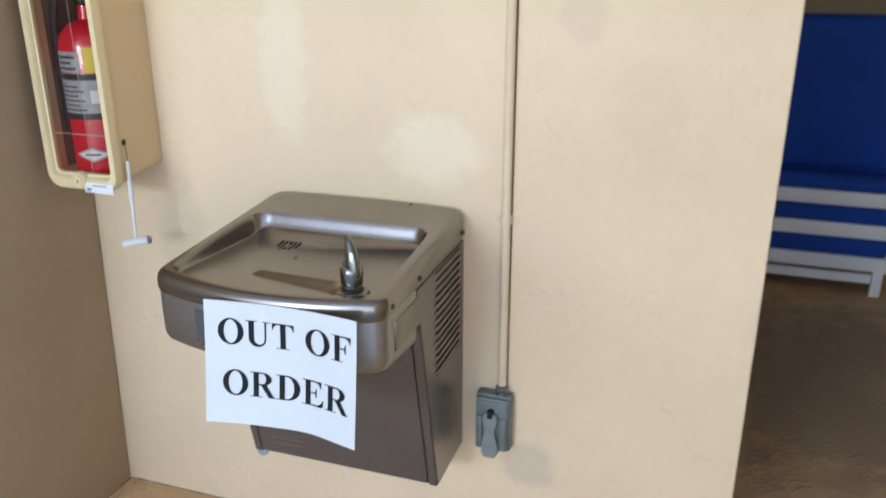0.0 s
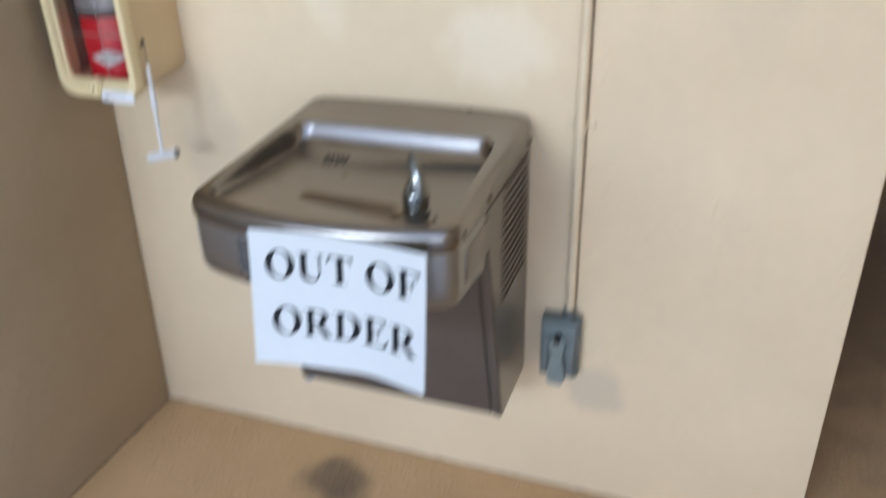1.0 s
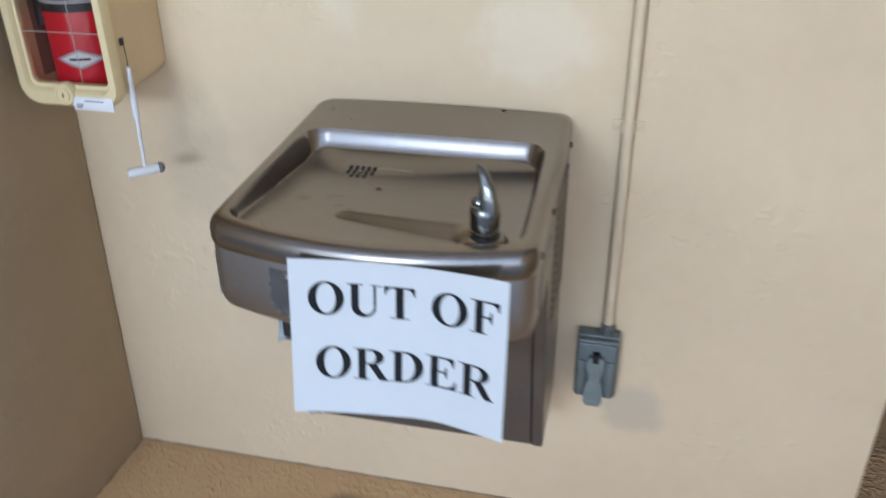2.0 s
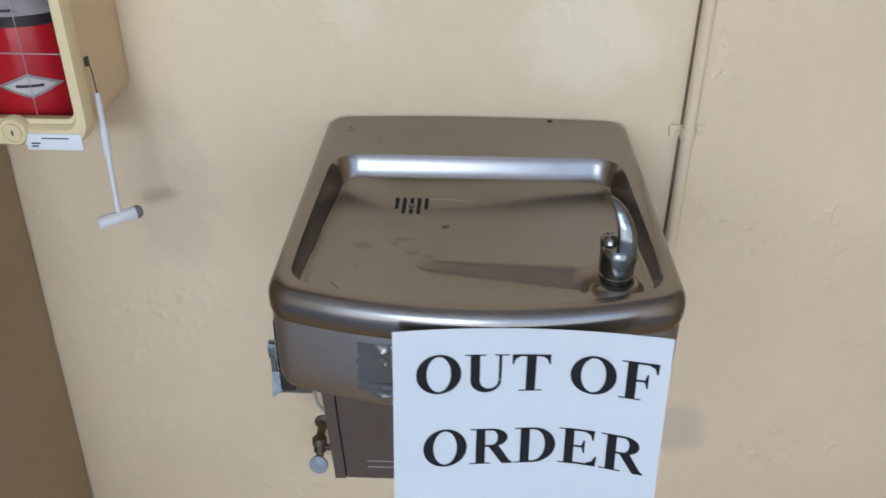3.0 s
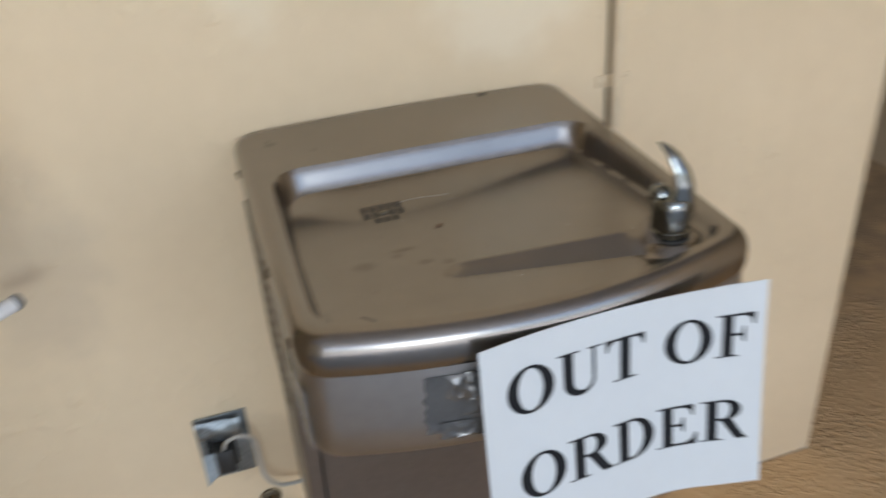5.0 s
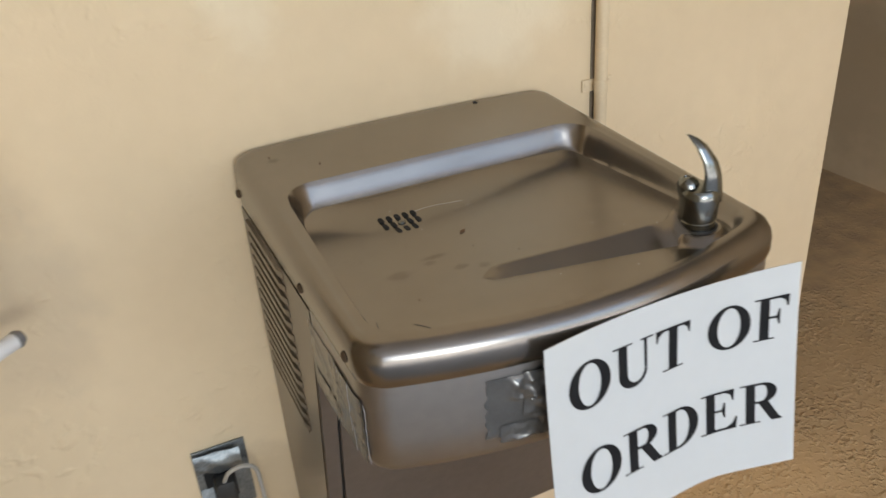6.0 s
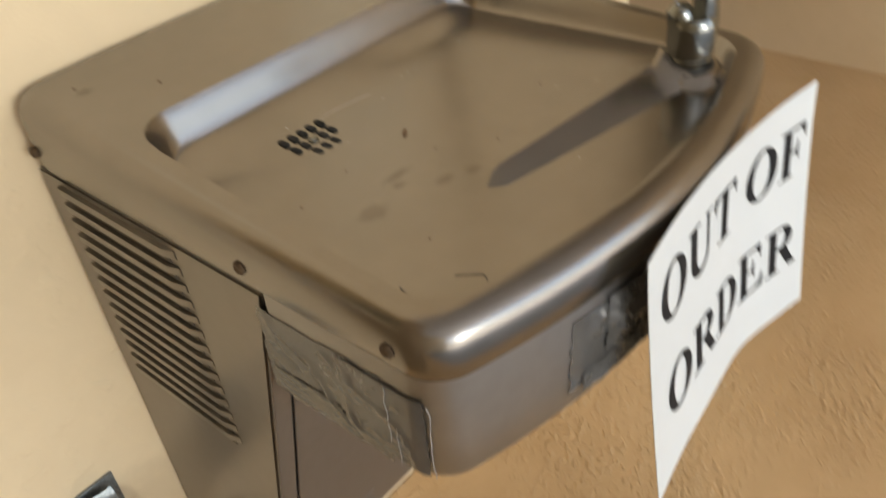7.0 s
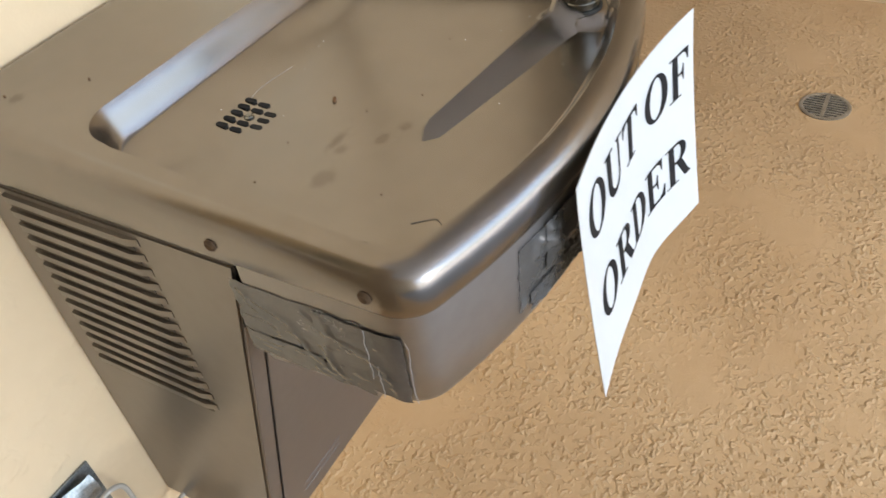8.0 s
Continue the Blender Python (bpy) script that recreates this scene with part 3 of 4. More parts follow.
def tape(name, s0, s1, z0, z1, seed, ragged, nu=64, nv=30, lift=0.0, crumple=1.0, freq=1.0):
    line = apron_line(0.0020)
    cum = np.concatenate([[0], np.cumsum([math.dist(a, b) for a, b in zip(line, line[1:])])])
    rows, mid = [], Vector((FC, -0.3))
    for j in range(nv + 1):
        row = []
        for i in range(nu + 1):
            u, v = i / nu, j / nv
            rag = ragged * noise.noise(Vector((v * 9, seed, 1.3)))
            s = s0 + rag * (1 - u) + (s1 - s0 + ragged * 0.8 * noise.noise(Vector((v * 14, seed + 4, 2.1))) * u) * u
            p, nrm = apron_point(min(max(s, 0.001), cum[-1] - 0.001), line, cum)
            if (p + nrm * 0.01 - mid).length < (p - mid).length:
                nrm = -nrm
            z = z0 + (z1 - z0) * v + ragged * 0.5 * noise.noise(Vector((u * 7, seed + 9, 0.4))) * (1 if v > 0.5 else -1) * abs(2 * v - 1)
            ridge = abs(noise.noise(Vector(((u * 5 + v * 2.2) * freq, (v * 3.0 - u) * freq, seed * 1.7))))
            fold = abs(noise.noise(Vector((u * 3.1 * freq, v * 9 * freq, seed * 2.9))))
            edge_down = min(1, 8 * min(u, 1 - u, v, 1 - v))
            h = lift + 0.0006 + 0.0018 * crumple * (max(0, 0.13 - ridge) / 0.13) * edge_down + 0.0016 * crumple * (max(0, 0.07 - fold) / 0.07) * edge_down
            row.append((p.x + nrm.x * h, p.y + nrm.y * h, z))
        rows.append(row)
    bm = loft(rows, False, (False, False))
    return part(name, bm, duct, fountain, "crumpled silver duct tape", smooth=60)


tape("duct_tape", 0.002, 0.118, 0.722, 0.800, 3.0, 0.005, 64, 30, 0.0, 0.55, 0.45)
tape("duct_tape", 0.076, 0.150, 0.729, 0.798, 8.0, 0.003, 44, 30, 0.0009, 0.5, 0.45)
tape("duct_tape", 0.004, 0.090, 0.723, 0.746, 14.0, 0.003, 50, 12, 0.0009, 0.5, 0.45)
tape("duct_tape", 0.258, 0.365, 0.744, 0.806, 5.0, 0.003, 40, 26, 0.0, 1.6, 0.34)
tape("duct_tape", 0.292, 0.365, 0.762, 0.808, 17.0, 0.003, 34, 18, 0.0016, 2.2, 0.34)
tape("duct_tape", 0.270, 0.365, 0.737, 0.756, 11.0, 0.003, 40, 8, 0.0012)


# pale torn ends of the tape
for s_at, z0, z1 in ((0.121, 0.745, 0.797), (0.1275, 0.727, 0.762), (0.153, 0.730, 0.795)):
    line = apron_line(0.0020)
    cum = np.concatenate([[0], np.cumsum([math.dist(a, b) for a, b in zip(line, line[1:])])])
    pts = []
    for k in range(12):
        p, nrm = apron_point(s_at + 0.0016 * noise.noise(Vector((k * 1.3, s_at * 90, 0.7))), line, cum)
        away = nrm if (p + nrm - Vector((FC, -0.3))).length > (p - Vector((FC, -0.3))).length else -nrm
        pts.append((p.x + away.x * 0.0022, p.y + away.y * 0.0022, z0 + (z1 - z0) * k / 11))
    part("torn_edge", tube(pts, 0.00028, 6, smooth=2), label_grey, fountain, "pale frayed tape edge")

# litter and marks in the basin
for x, y, a, b, turn in ((0.706, -0.263, 0.0045, 0.0016, 0.5),):
    z = basin_floor(x, y)
    pts = [(x + a * math.cos(t) * math.cos(turn) - b * math.sin(t) * math.sin(turn), y + a * math.cos(t) * math.sin(turn) + b * math.sin(t) * math.cos(turn)) for t in [2 * math.pi * i / 10 for i in range(10)]]
    single("leaf_fragment", loft([[(px, py, z + 0.0003) for px, py in pts], [(px, py, z + 0.0014) for px, py in pts]]), leaf_brown, "tiny dry brown leaf fragment in the basin", "leaf", group="leaf fragments")
def lying(points, up):
    return [(x, y, basin_floor(x, y) + up) for x, y in points]


for line in ([(0.557, -0.391), (0.555, -0.402), (0.557, -0.411), (0.565, -0.426)], [(0.590, -0.433), (0.594, -0.427), (0.591, -0.421), (0.584, -0.412)]):
    single("hair", tube(lying(line, 0.0004), 0.00022, 6), black_rubber, "thin dark curved hair lying in the basin", "hair", group="hairs in the basin")
single("water_line", tube(lying([(0.677, -0.192), (0.690, -0.1885), (0.706, -0.188), (0.724, -0.190), (0.741, -0.192)], 0.0), 0.0003, 6), water_mark, "pale dried water line beside the drain", "water mark")
bm = bmesh.new()
for x, y in ((0.587, -0.270), (0.606, -0.374), (0.827, -0.311), (0.640, -0.262), (0.735, -0.334), (0.700, -0.300)):
    lathe((x, y, basin_floor(x, y) - 0.0001), (0.3, 0.2, 1), [(random.uniform(0.0007, 0.0011), 0), (0.0006, 0.0007)], 6, bm)
for x, y in ((0.662, -0.063), (0.607, -0.090), (0.558, -0.044)):
    lathe((x, y, rim_z(y) - 0.0002), (0, 0, 1), [(0.0012, 0), (0.0009, 0.0022)], 7, bm)
single("grit", bm, leaf_brown, "scattered dark brown specks of grit on the basin", "grit", kind="stuff")
bm = bmesh.new()
for k in range(15):
    x, y = random.uniform(0.57, 0.93), random.uniform(-0.43, -0.17)
    lathe((x, y, basin_floor(x, y) - 0.0001), (0, 0, 1), [(random.uniform(0.0003, 0.0006), 0), (0.0002, 0.0005)], 6, bm)
single("dust", bm, dust_white, "scattered pale specks of dust in the basin", "dust", kind="stuff")


# ---- laminated notice ----
SX0, SX1, SZ0, SZ1 = 0.660, 0.943, 0.619, 0.840
SHEET_Y = -0.4895


def sheet(u, v, out=0.0):
    """A place on the curled sheet: u across, v up, both 0 to 1."""
    x = SX0 + (SX1 - SX0) * u
    z = SZ0 + (SZ1 - SZ0) * v
    curl = 0.0125 * (2 * u - 1) ** 2
    y = SHEET_Y + 0.006 * (1 - v ** 3) * math.exp(-((u - 0.66) / 0.18) ** 2) - 0.029 * max(0, 1 - v) ** 1.2 - curl - out
    z += 0.004 * (1 - v) * math.sin(u * math.pi)
    return (x, y, z)


sign = thing("paper_sign", (FC + 0.05, -0.49, SZ0), "white laminated notice reading OUT OF ORDER, taped to the fountain", "sign")


def sheet_mesh(u0, u1, v0, v1, out, thick, nu=26, nv=18):
    bm = bmesh.new()
    f = [[bm.verts.new(sheet(u0 + (u1 - u0) * i / nu, v0 + (v1 - v0) * j / nv, out)) for i in range(nu + 1)] for j in range(nv + 1)]
    b = [[bm.verts.new(sheet(u0 + (u1 - u0) * i / nu, v0 + (v1 - v0) * j / nv, out - thick)) for i in range(nu + 1)] for j in range(nv + 1)]
    for j in range(nv):
        for i in range(nu):
            bm.faces.new((f[j][i], f[j][i + 1], f[j + 1][i + 1], f[j + 1][i]))
            bm.faces.new((b[j][i], b[j + 1][i], b[j + 1][i + 1], b[j][i + 1]))
    for i in range(nu):
        bm.faces.new((f[0][i], b[0][i], b[0][i + 1], f[0][i + 1]))
        bm.faces.new((f[nv][i], f[nv][i + 1], b[nv][i + 1], b[nv][i]))
    for j in range(nv):
        bm.faces.new((f[j][0], f[j + 1][0], b[j + 1][0], b[j][0]))
        bm.faces.new((f[j][nu], b[j][nu], b[j + 1][nu], f[j + 1][nu]))
    return bm


part("paper", sheet_mesh(0, 1, 0, 1, 0.0, 0.0006), paper, sign)


# serif capitals from stems, bars, flags and bowls, in thousandths of the type size
def bowl(cx, cy, rx, ry, ix, iy, a0, a1, icx=None, n=26):
    icx = cx if icx is None else icx
    out = []
    for i in range(n):
        q = []
        for k in (i, i + 1):
            t = radians(a0 + (a1 - a0) * k / n)
            q.append(((cx + rx * math.cos(t), cy + ry * math.sin(t)), (icx + ix * math.cos(t), cy + iy * math.sin(t))))
        out.append([q[0][0], q[1][0], q[1][1], q[0][1]])
    return out


def bar(x0, y0, x1, y1):
    return [[(x0, y0), (x1, y0), (x1, y1), (x0, y1)]]


STEM_L = bar(112, 0, 262, 676) + bar(16, 0, 352, 20) + bar(16, 656, 262, 676)
ARMS = bar(262, 641, 583, 676) + [[(583, 676), (575, 490), (553, 490), (520, 590), (430, 641)]]
MIDDLE = bar(262, 328, 400, 363) + [[(440, 470), (418, 470), (385, 363), (385, 328), (418, 222), (440, 222)]]
GLYPHS = {
    "O": (778, bowl(389, 338, 354, 357, 190, 318, 0, 360, n=52)),
    "U": (722, bar(104, 200, 254, 676) + bar(16, 656, 344, 676) + bar(548, 220, 594, 676) + bar(484, 656, 704, 676) + bowl(349, 210, 245, 228, 147, 160, 180, 360, 401)),
    "T": (667, bar(258, 0, 409, 676) + bar(150, 0, 517, 20) + bar(34, 641, 633, 676) + [[(34, 676), (160, 641), (85, 585), (56, 495), (34, 495)], [(633, 676), (633, 495), (611, 495), (582, 585), (507, 641)]]),
    "F": (611, STEM_L + ARMS + MIDDLE),
    "E": (667, STEM_L + ARMS + MIDDLE + bar(262, 0, 620, 35) + [[(620, 0), (460, 35), (560, 90), (616, 195), (640, 195)]]),
    "D": (722, STEM_L + bar(262, 641, 320, 676) + bar(262, 0, 320, 35) + bowl(320, 338, 366, 338, 196, 303, -90, 90)),
    "R": (722, STEM_L + bar(262, 641, 370, 676) + bar(262, 330, 370, 365) + bowl(370, 503, 252, 173, 92, 138, -90, 90) + [[(320, 332), (480, 350), (660, 60), (500, 60)], [(500, 60), (660, 60), (716, 20), (716, 0), (545, 0)]]),
}
EM_X, EM_Z = 0.0664, 0.0665


def write(text, left, base):
    pen = left
    for ch in text:
        if ch == " ":
            pen += 0.25 * EM_X
            continue
        adv, polys = GLYPHS[ch]
        bm = bmesh.new()
        for k, poly in enumerate(polys):
            vs = []
            for px, py in poly:
                u, v = (pen + px / 1000 * EM_X) / (SX1 - SX0), (base + py / 1000 * EM_Z) / (SZ1 - SZ0)
                vs.append(bm.verts.new(sheet(u, v, 0.0004 + 0.00002 * (k % 5))))
            bm.faces.new(vs)
        ext = bmesh.ops.extrude_face_region(bm, geom=bm.faces[:])
        bmesh.ops.translate(bm, vec=(0, -0.0002, 0), verts=[g for g in ext["geom"] if isinstance(g, bmesh.types.BMVert)])
        part("letter", bm, ink, sign, "printed serif capital " + ch, smooth=None)
        pen += adv / 1000 * EM_X


write("OUT OF", 0.0215, 0.145)
write("ORDER", 0.0290, 0.053)


# ---- fire extinguisher cabinet ----
EX0, EX1, EZ0, EZ1, ED = 0.041, 0.229, 0.893, 1.494, -0.172
case = thing("extinguisher_cabinet", (0.13, 0, EZ0), "yellowed cream plastic fire extinguisher cabinet on the wall", "cabinet")
outer_back = round_rect(EX0 + 0.01, EX1 - 0.007, EZ0 + 0.02, EZ1 - 0.02, 0.03)
outer_front = round_rect(EX0 + 0.004, EX1 - 0.006, EZ0 + 0.006, EZ1 - 0.006, 0.032)
inner_front = round_rect(EX0 + 0.012, EX1 - 0.014, EZ0 + 0.014, EZ1 - 0.014, 0.028)
inner_back = round_rect(EX0 + 0.018, EX1 - 0.024, EZ0 + 0.028, EZ1 - 0.028, 0.026)
bm = loft([[(x, -0.001, z) for x, z in outer_back], [(x, ED + 0.03, z) for x, z in outer_front], [(x, ED + 0.022, z) for x, z in outer_front],
           [(x, ED + 0.022, z) for x, z in inner_front], [(x, -0.008, z) for x, z in inner_back]])
part("shell", bm, cream_side, case, "cream moulded plastic box")
part("liner", loft([[(x + (0.132 - x) * 0.02, ED + 0.05, z) for x, z in inner_front], [(x + (0.132 - x) * 0.03, -0.0085, z) for x, z in inner_back]], caps=(False, True)), brown_inside, case, "dark brown inside of the box")
rings = []
for r_in, y, wide in ((0.0, ED + 0.022, 0), (0.0, ED + 0.006, 0), (0.004, ED, 0), (0.024, ED, 0), (0.029, ED + 0.005, 0), (0.030, ED + 0.010, 0), (0.036, ED + 0.011, 0), (0.037, ED + 0.022, 0)):
    rings.append([(x, y, z) for x, z in round_rect(EX0 + r_in * 0.58, EX1 - r_in * 0.58, EZ0 + r_in, EZ1 - r_in, max(0.012, 0.036 - r_in * 0.7))])
door = part("door", loft(rings + [rings[0]], True, (False, False)), cream_plastic, case, "cream door frame round a clear window")
pane = part("pane", loft([[(x, ED + 0.0125, z) for x, z in round_rect(EX0 + 0.018, EX1 - 0.018, EZ0 + 0.033, EZ1 - 0.033, 0.014)], [(x, ED + 0.0145, z) for x, z in round_rect(EX0 + 0.018, EX1 - 0.018, EZ0 + 0.033, EZ1 - 0.033, 0.014)]]), clear, door)
pane.visible_shadow = False
# scored break lines on the pane
for z in (1.017,):
    part("score_line", box((EX0 + 0.022, ED + 0.0105, z - 0.0005), (EX1 - 0.022, ED + 0.0118, z + 0.0005)), cord_grey, door)
part("score_line", box((0.1583, ED + 0.0105, EZ0 + 0.04), (0.1588, ED + 0.0118, EZ1 - 0.04)), cord_grey, door)
lock = part("lock_boss", lathe((0.127, ED + 0.012, 0.915), (0, -1, 0), [(0.0195, 0), (0.0195, 0.013), (0.0175, 0.016), (0.0138, 0.016), (0.0135, 0.0145), (0.012, 0.0145), (0.0115, 0.017), (0.0, 0.017)], 28), cream_plastic, door)
part("keyhole", box((0.1262, ED - 0.0062, 0.911), (0.1278, ED - 0.0045, 0.918)), black, lock)
seal = part("seal_label", box((0.141, ED - 0.0022, 0.890), (0.217, ED + 0.001, 0.913), 0.0008), label_white, door, "white paper seal across the door edge")
for x0, z0, x1, z1 in ((0.148, 0.8985, 0.160, 0.9005), (0.148, 0.8945, 0.157, 0.8965), (0.163, 0.906, 0.200, 0.9075)):
    part("print_bar", box((x0, ED - 0.0027, z0), (x1, ED - 0.0018, z1)), label_black, seal)

# fire extinguisher inside
ax = Vector((0.124, -0.074))
ext = thing("fire_extinguisher", (ax.x, ax.y, 0.911), "red fire extinguisher with printed label and black hose", "extinguisher")
R = 0.066
part("cylinder", lathe((ax.x, ax.y, 0.911), (0, 0, 1), [(R - 0.006, 0), (R - 0.001, 0.004), (R, 0.02), (R, 0.290), (R - 0.006, 0.313), (R - 0.024, 0.333), (0.016, 0.343), (0.014, 0.372)], 40), red_paint, ext)


def wrap(name, z0, z1, a0, a1, material, label="", out=0.0006, n=26):
    rows = [[(ax.x + (R + o) * math.sin(radians(a0 + (a1 - a0) * i / n)), ax.y - (R + o) * math.cos(radians(a0 + (a1 - a0) * i / n)), z) for i in range(n + 1)] for z, o in ((z0, out - 0.0008), (z0, out), (z1, out), (z1, out - 0.0008))]
    return part(name, loft(rows, False, (False, False)), material, ext, label)


wrap("label_band", 1.044, 1.058, -95, 95, label_black, "black band under the label")
wrap("label_panel", 1.058, 1.132, -90, 90, label_grey, "silver instruction label")
wrap("label_band", 1.130, 1.143, -90, 90, label_black, "black band over the label", 0.0010)
wrap("yellow_strip", 1.145, 1.200, 26, 50, label_yellow, "yellow strip", 0.0010)
wrap("grey_panel", 1.145, 1.190, -38, 18, label_grey, "grey panel", 0.0010)
wrap("white_panel", 1.080, 1.108, 30, 72, label_white, "white panel", 0.0012)
for k in range(6):
    wrap("print_bar", 1.064 + 0.010 * k, 1.0675 + 0.010 * k, -60, 20 - 12 * (k % 2), label_black, "", 0.0012)
for k in range(3):
    wrap("print_bar", 1.152 + 0.012 * k, 1.157 + 0.012 * k, -32, 10 - 9 * (k % 2), label_black, "", 0.0014)
# maker's lozenge as a plain shape
for k, (sa, sz, out) in enumerate(((38, 0.0170, 0.0009), (30, 0.0130, 0.0012))):
    grid = []
    for i in range(21):
        a = -sa + 2 * sa * i / 20
        h = sz * (1 - abs(a) / sa) + 1e-5
        t = radians(a + 18)
        p = (ax.x + (R + out) * math.sin(t), ax.y - (R + out) * math.cos(t))
        grid.append([(p[0], p[1], 0.966 - h), (p[0], p[1], 0.966 + h)])
    part("lozenge" if k == 0 else "lozenge_face", loft(grid, False, (False, False)), label_grey if k == 0 else label_white, ext)
wrap("lozenge_bar", 0.9643, 0.9682, 3, 33, label_black, "", 0.0018)
part("valve_head", lathe((ax.x, ax.y, 1.282), (0, 0, 1), [(0.015, 0), (0.018, 0.01), (0.018, 0.035), (0.012, 0.045)], 20), chrome, ext)
for dz, ln in ((0.0, 0.10), (0.03, 0.115)):
    part("lever", box((ax.x - 0.009, ax.y - ln + 0.03, 1.322 + dz), (ax.x + 0.009, ax.y + 0.02, 1.328 + dz), 0.002), label_black, ext)
part("gauge", lathe((ax.x + 0.016, ax.y - 0.012, 1.299), (0.7, -0.7, 0), [(0.014, 0), (0.015, 0.008), (0.012, 0.010), (0.0, 0.009)], 18), chrome, ext)
part("hose", tube([(ax.x - 0.015, ax.y - 0.01, 1.307), (ax.x - 0.045, ax.y - 0.03, 1.302), (ax.x - 0.064, ax.y - 0.03, 1.214), (ax.x - 0.066, ax.y - 0.028, 1.114), (ax.x - 0.062, ax.y - 0.030, 1.014)], 0.008, 10), black_rubber, ext, "black rubber hose")

# breaker hammer on a short wire
ham = thing("breaker_hammer", (0.226, -0.134, 0.760), "small white plastic break-glass hammer hanging from the cabinet", "hammer")
top, low = Vector((0.2315, -0.1330, 0.958)), Vector((0.2260, -0.1335, 0.775))
hd = part("handle", tube([low.lerp(top, t) for t in (0, 0.25, 0.48, 0.52, 0.70, 0.78, 0.90, 1.0)], [0.0036, 0.0036, 0.0040, 0.0065, 0.0060, 0.0042, 0.0045, 0.0040], 12, smooth=4), white_plastic, ham)
ha, hb = Vector((0.2015, -0.152, 0.767)), Vector((0.249, -0.117, 0.771))
d = (hb - ha).normalized()
L = (hb - ha).length
part("head", lathe(ha, d, [(0.006, 0), (0.0088, 0.002), (0.0092, 0.010), (0.0092, L - 0.006), (0.009, L - 0.004)], 20), white_plastic, ham)
part("tip", lathe(ha + d * (L - 0.005), d, [(0.0098, 0), (0.0100, 0.004), (0.007, 0.009), (0.0, 0.011)], 18), grey_rubber, ham, "dark grey tip")
part("wire", tube([(0.2235, -0.127, 0.998), (0.2275, -0.129, 0.992), (0.2300, -0.131, 0.979), top], 0.0008, 6), label_black, ham, "thin dark wire")
part("wire_anchor", box((0.2195, -0.132, 0.992), (0.2255, -0.122, 1.004), 0.001), label_black, ham)


# ---- conduit and boxes on the wall ----
CX = 1.0615
cond = thing("conduit", (CX, -0.012, 0.5), "thin metal conduit painted cream, strapped to the wall", "conduit")
part("pipe", tube([(CX + 0.001, -0.0118, 0.472), (CX, -0.0118, 0.9), (CX, -0.0118, 1.4), (CX + 0.002, -0.0118, ROOF)], 0.0095, 14, smooth=3), pipe_paint, cond)
# flat dark strip, a painted shadow line along both sides of the pipe
part("shade_line", box((CX - 0.011, -0.0012, 0.475), (CX + 0.011, -0.0002, ROOF)), gap_shade, cond, "dark strip standing in for the shadow behind the pipe")
strap = part("strap", box((CX - 0.026, -0.0035, 0.8595), (CX + 0.026, -0.001, 0.8775), 0.0008), pipe_paint, cond)
rings = []
for k in range(13):
    t = math.pi * k / 12
    rings.append([(CX + r * math.cos(t), -0.011 - r * math.sin(t), z) for r, z in ((0.0104, 0.8595), (0.0116, 0.8595), (0.0116, 0.8775), (0.0104, 0.8775))])
part("saddle", loft(rings), pipe_paint, strap)
for x in (CX - 0.019, CX + 0.019):
    part("strap_screw", lathe((x, -0.003, 0.8685), (0, -1, 0), [(0.0045, 0), (0.0045, 0.0012), (0.002, 0.0025)], 12), pipe_paint, strap)

obox = thing("outlet_box", (1.05, -0.02, 0.345), "scuffed grey metal weatherproof outlet box below the conduit", "outlet")
part("body", box((1.008, -0.030, 0.347), (1.088, -0.001, 0.488), 0.004), grey_enamel, obox)
lid = part("cover", box((1.010, -0.043, 0.352), (1.084, -0.0302, 0.484), 0.005), grey_enamel, obox)
for x0, x1 in ((1.0135, 1.027), (1.066, 1.081)):
    part("flap", box((x0, -0.048, 0.360), (x1, -0.0425, 0.440), 0.002), grey_enamel, lid)
half = [(0.0125, 0.452), (0.0165, 0.440), (0.0155, 0.428), (0.0105, 0.414), (0.0110, 0.400), (0.0165, 0.384), (0.0185, 0.366), (0.0180, 0.350), (0.0120, 0.340)]
outline = [(1.0465 - w, z) for w, z in half] + [(1.0465 + w, z) for w, z in reversed(half)]
bm = loft([[(x, y, z) for x, z in outline] for y in (-0.0425, -0.0525, -0.0545)])
part("paddle", bm, paddle_enamel, lid, "paler worn grey latch paddle")
part("slot", box((1.040, -0.0555, 0.440), (1.053, -0.0415, 0.460), 0.002), black, lid)
part("hinge", tube([(1.015, -0.045, 0.476), (1.045, -0.045, 0.4765), (1.080, -0.045, 0.476)], 0.003, 8), grey_enamel, lid)
part("connector", lathe((CX + 0.001, -0.0165, 0.487), (0, 0, 1), [(0.0145, 0), (0.0145, 0.006), (0.0125, 0.008), (0.0135, 0.011), (0.0135, 0.018), (0.0115, 0.02)], 18), galvanised, obox, "grey threaded connector")
obox.location.z -= 0.025

# broken flush box with a plug and its cord
jbox = thing("junction_box", (0.42, -0.002, 0.35), "broken grey flush outlet box with torn cover", "outlet")
part("plate", box((0.383, -0.004, 0.352), (0.459, -0.0005, 0.470), 0.001), galvanised, jbox)
part("gap", box((0.393, -0.0052, 0.372), (0.436, -0.0042, 0.440)), black, jbox)
crumple = []
for j in range(9):
    row = []
    for i in range(11):
        u, v = i / 10, j / 8
        x, z = 0.384 + 0.064 * u, 0.432 + 0.037 * v - 0.012 * u * (1 - v)
        row.append((x, -0.006 - 0.020 * math.sin(v * math.pi * 0.8) * (0.5 + 0.5 * u) - 0.006 * noise.noise(Vector((u * 3, v * 3, 4))), z))
    crumple.append(row)
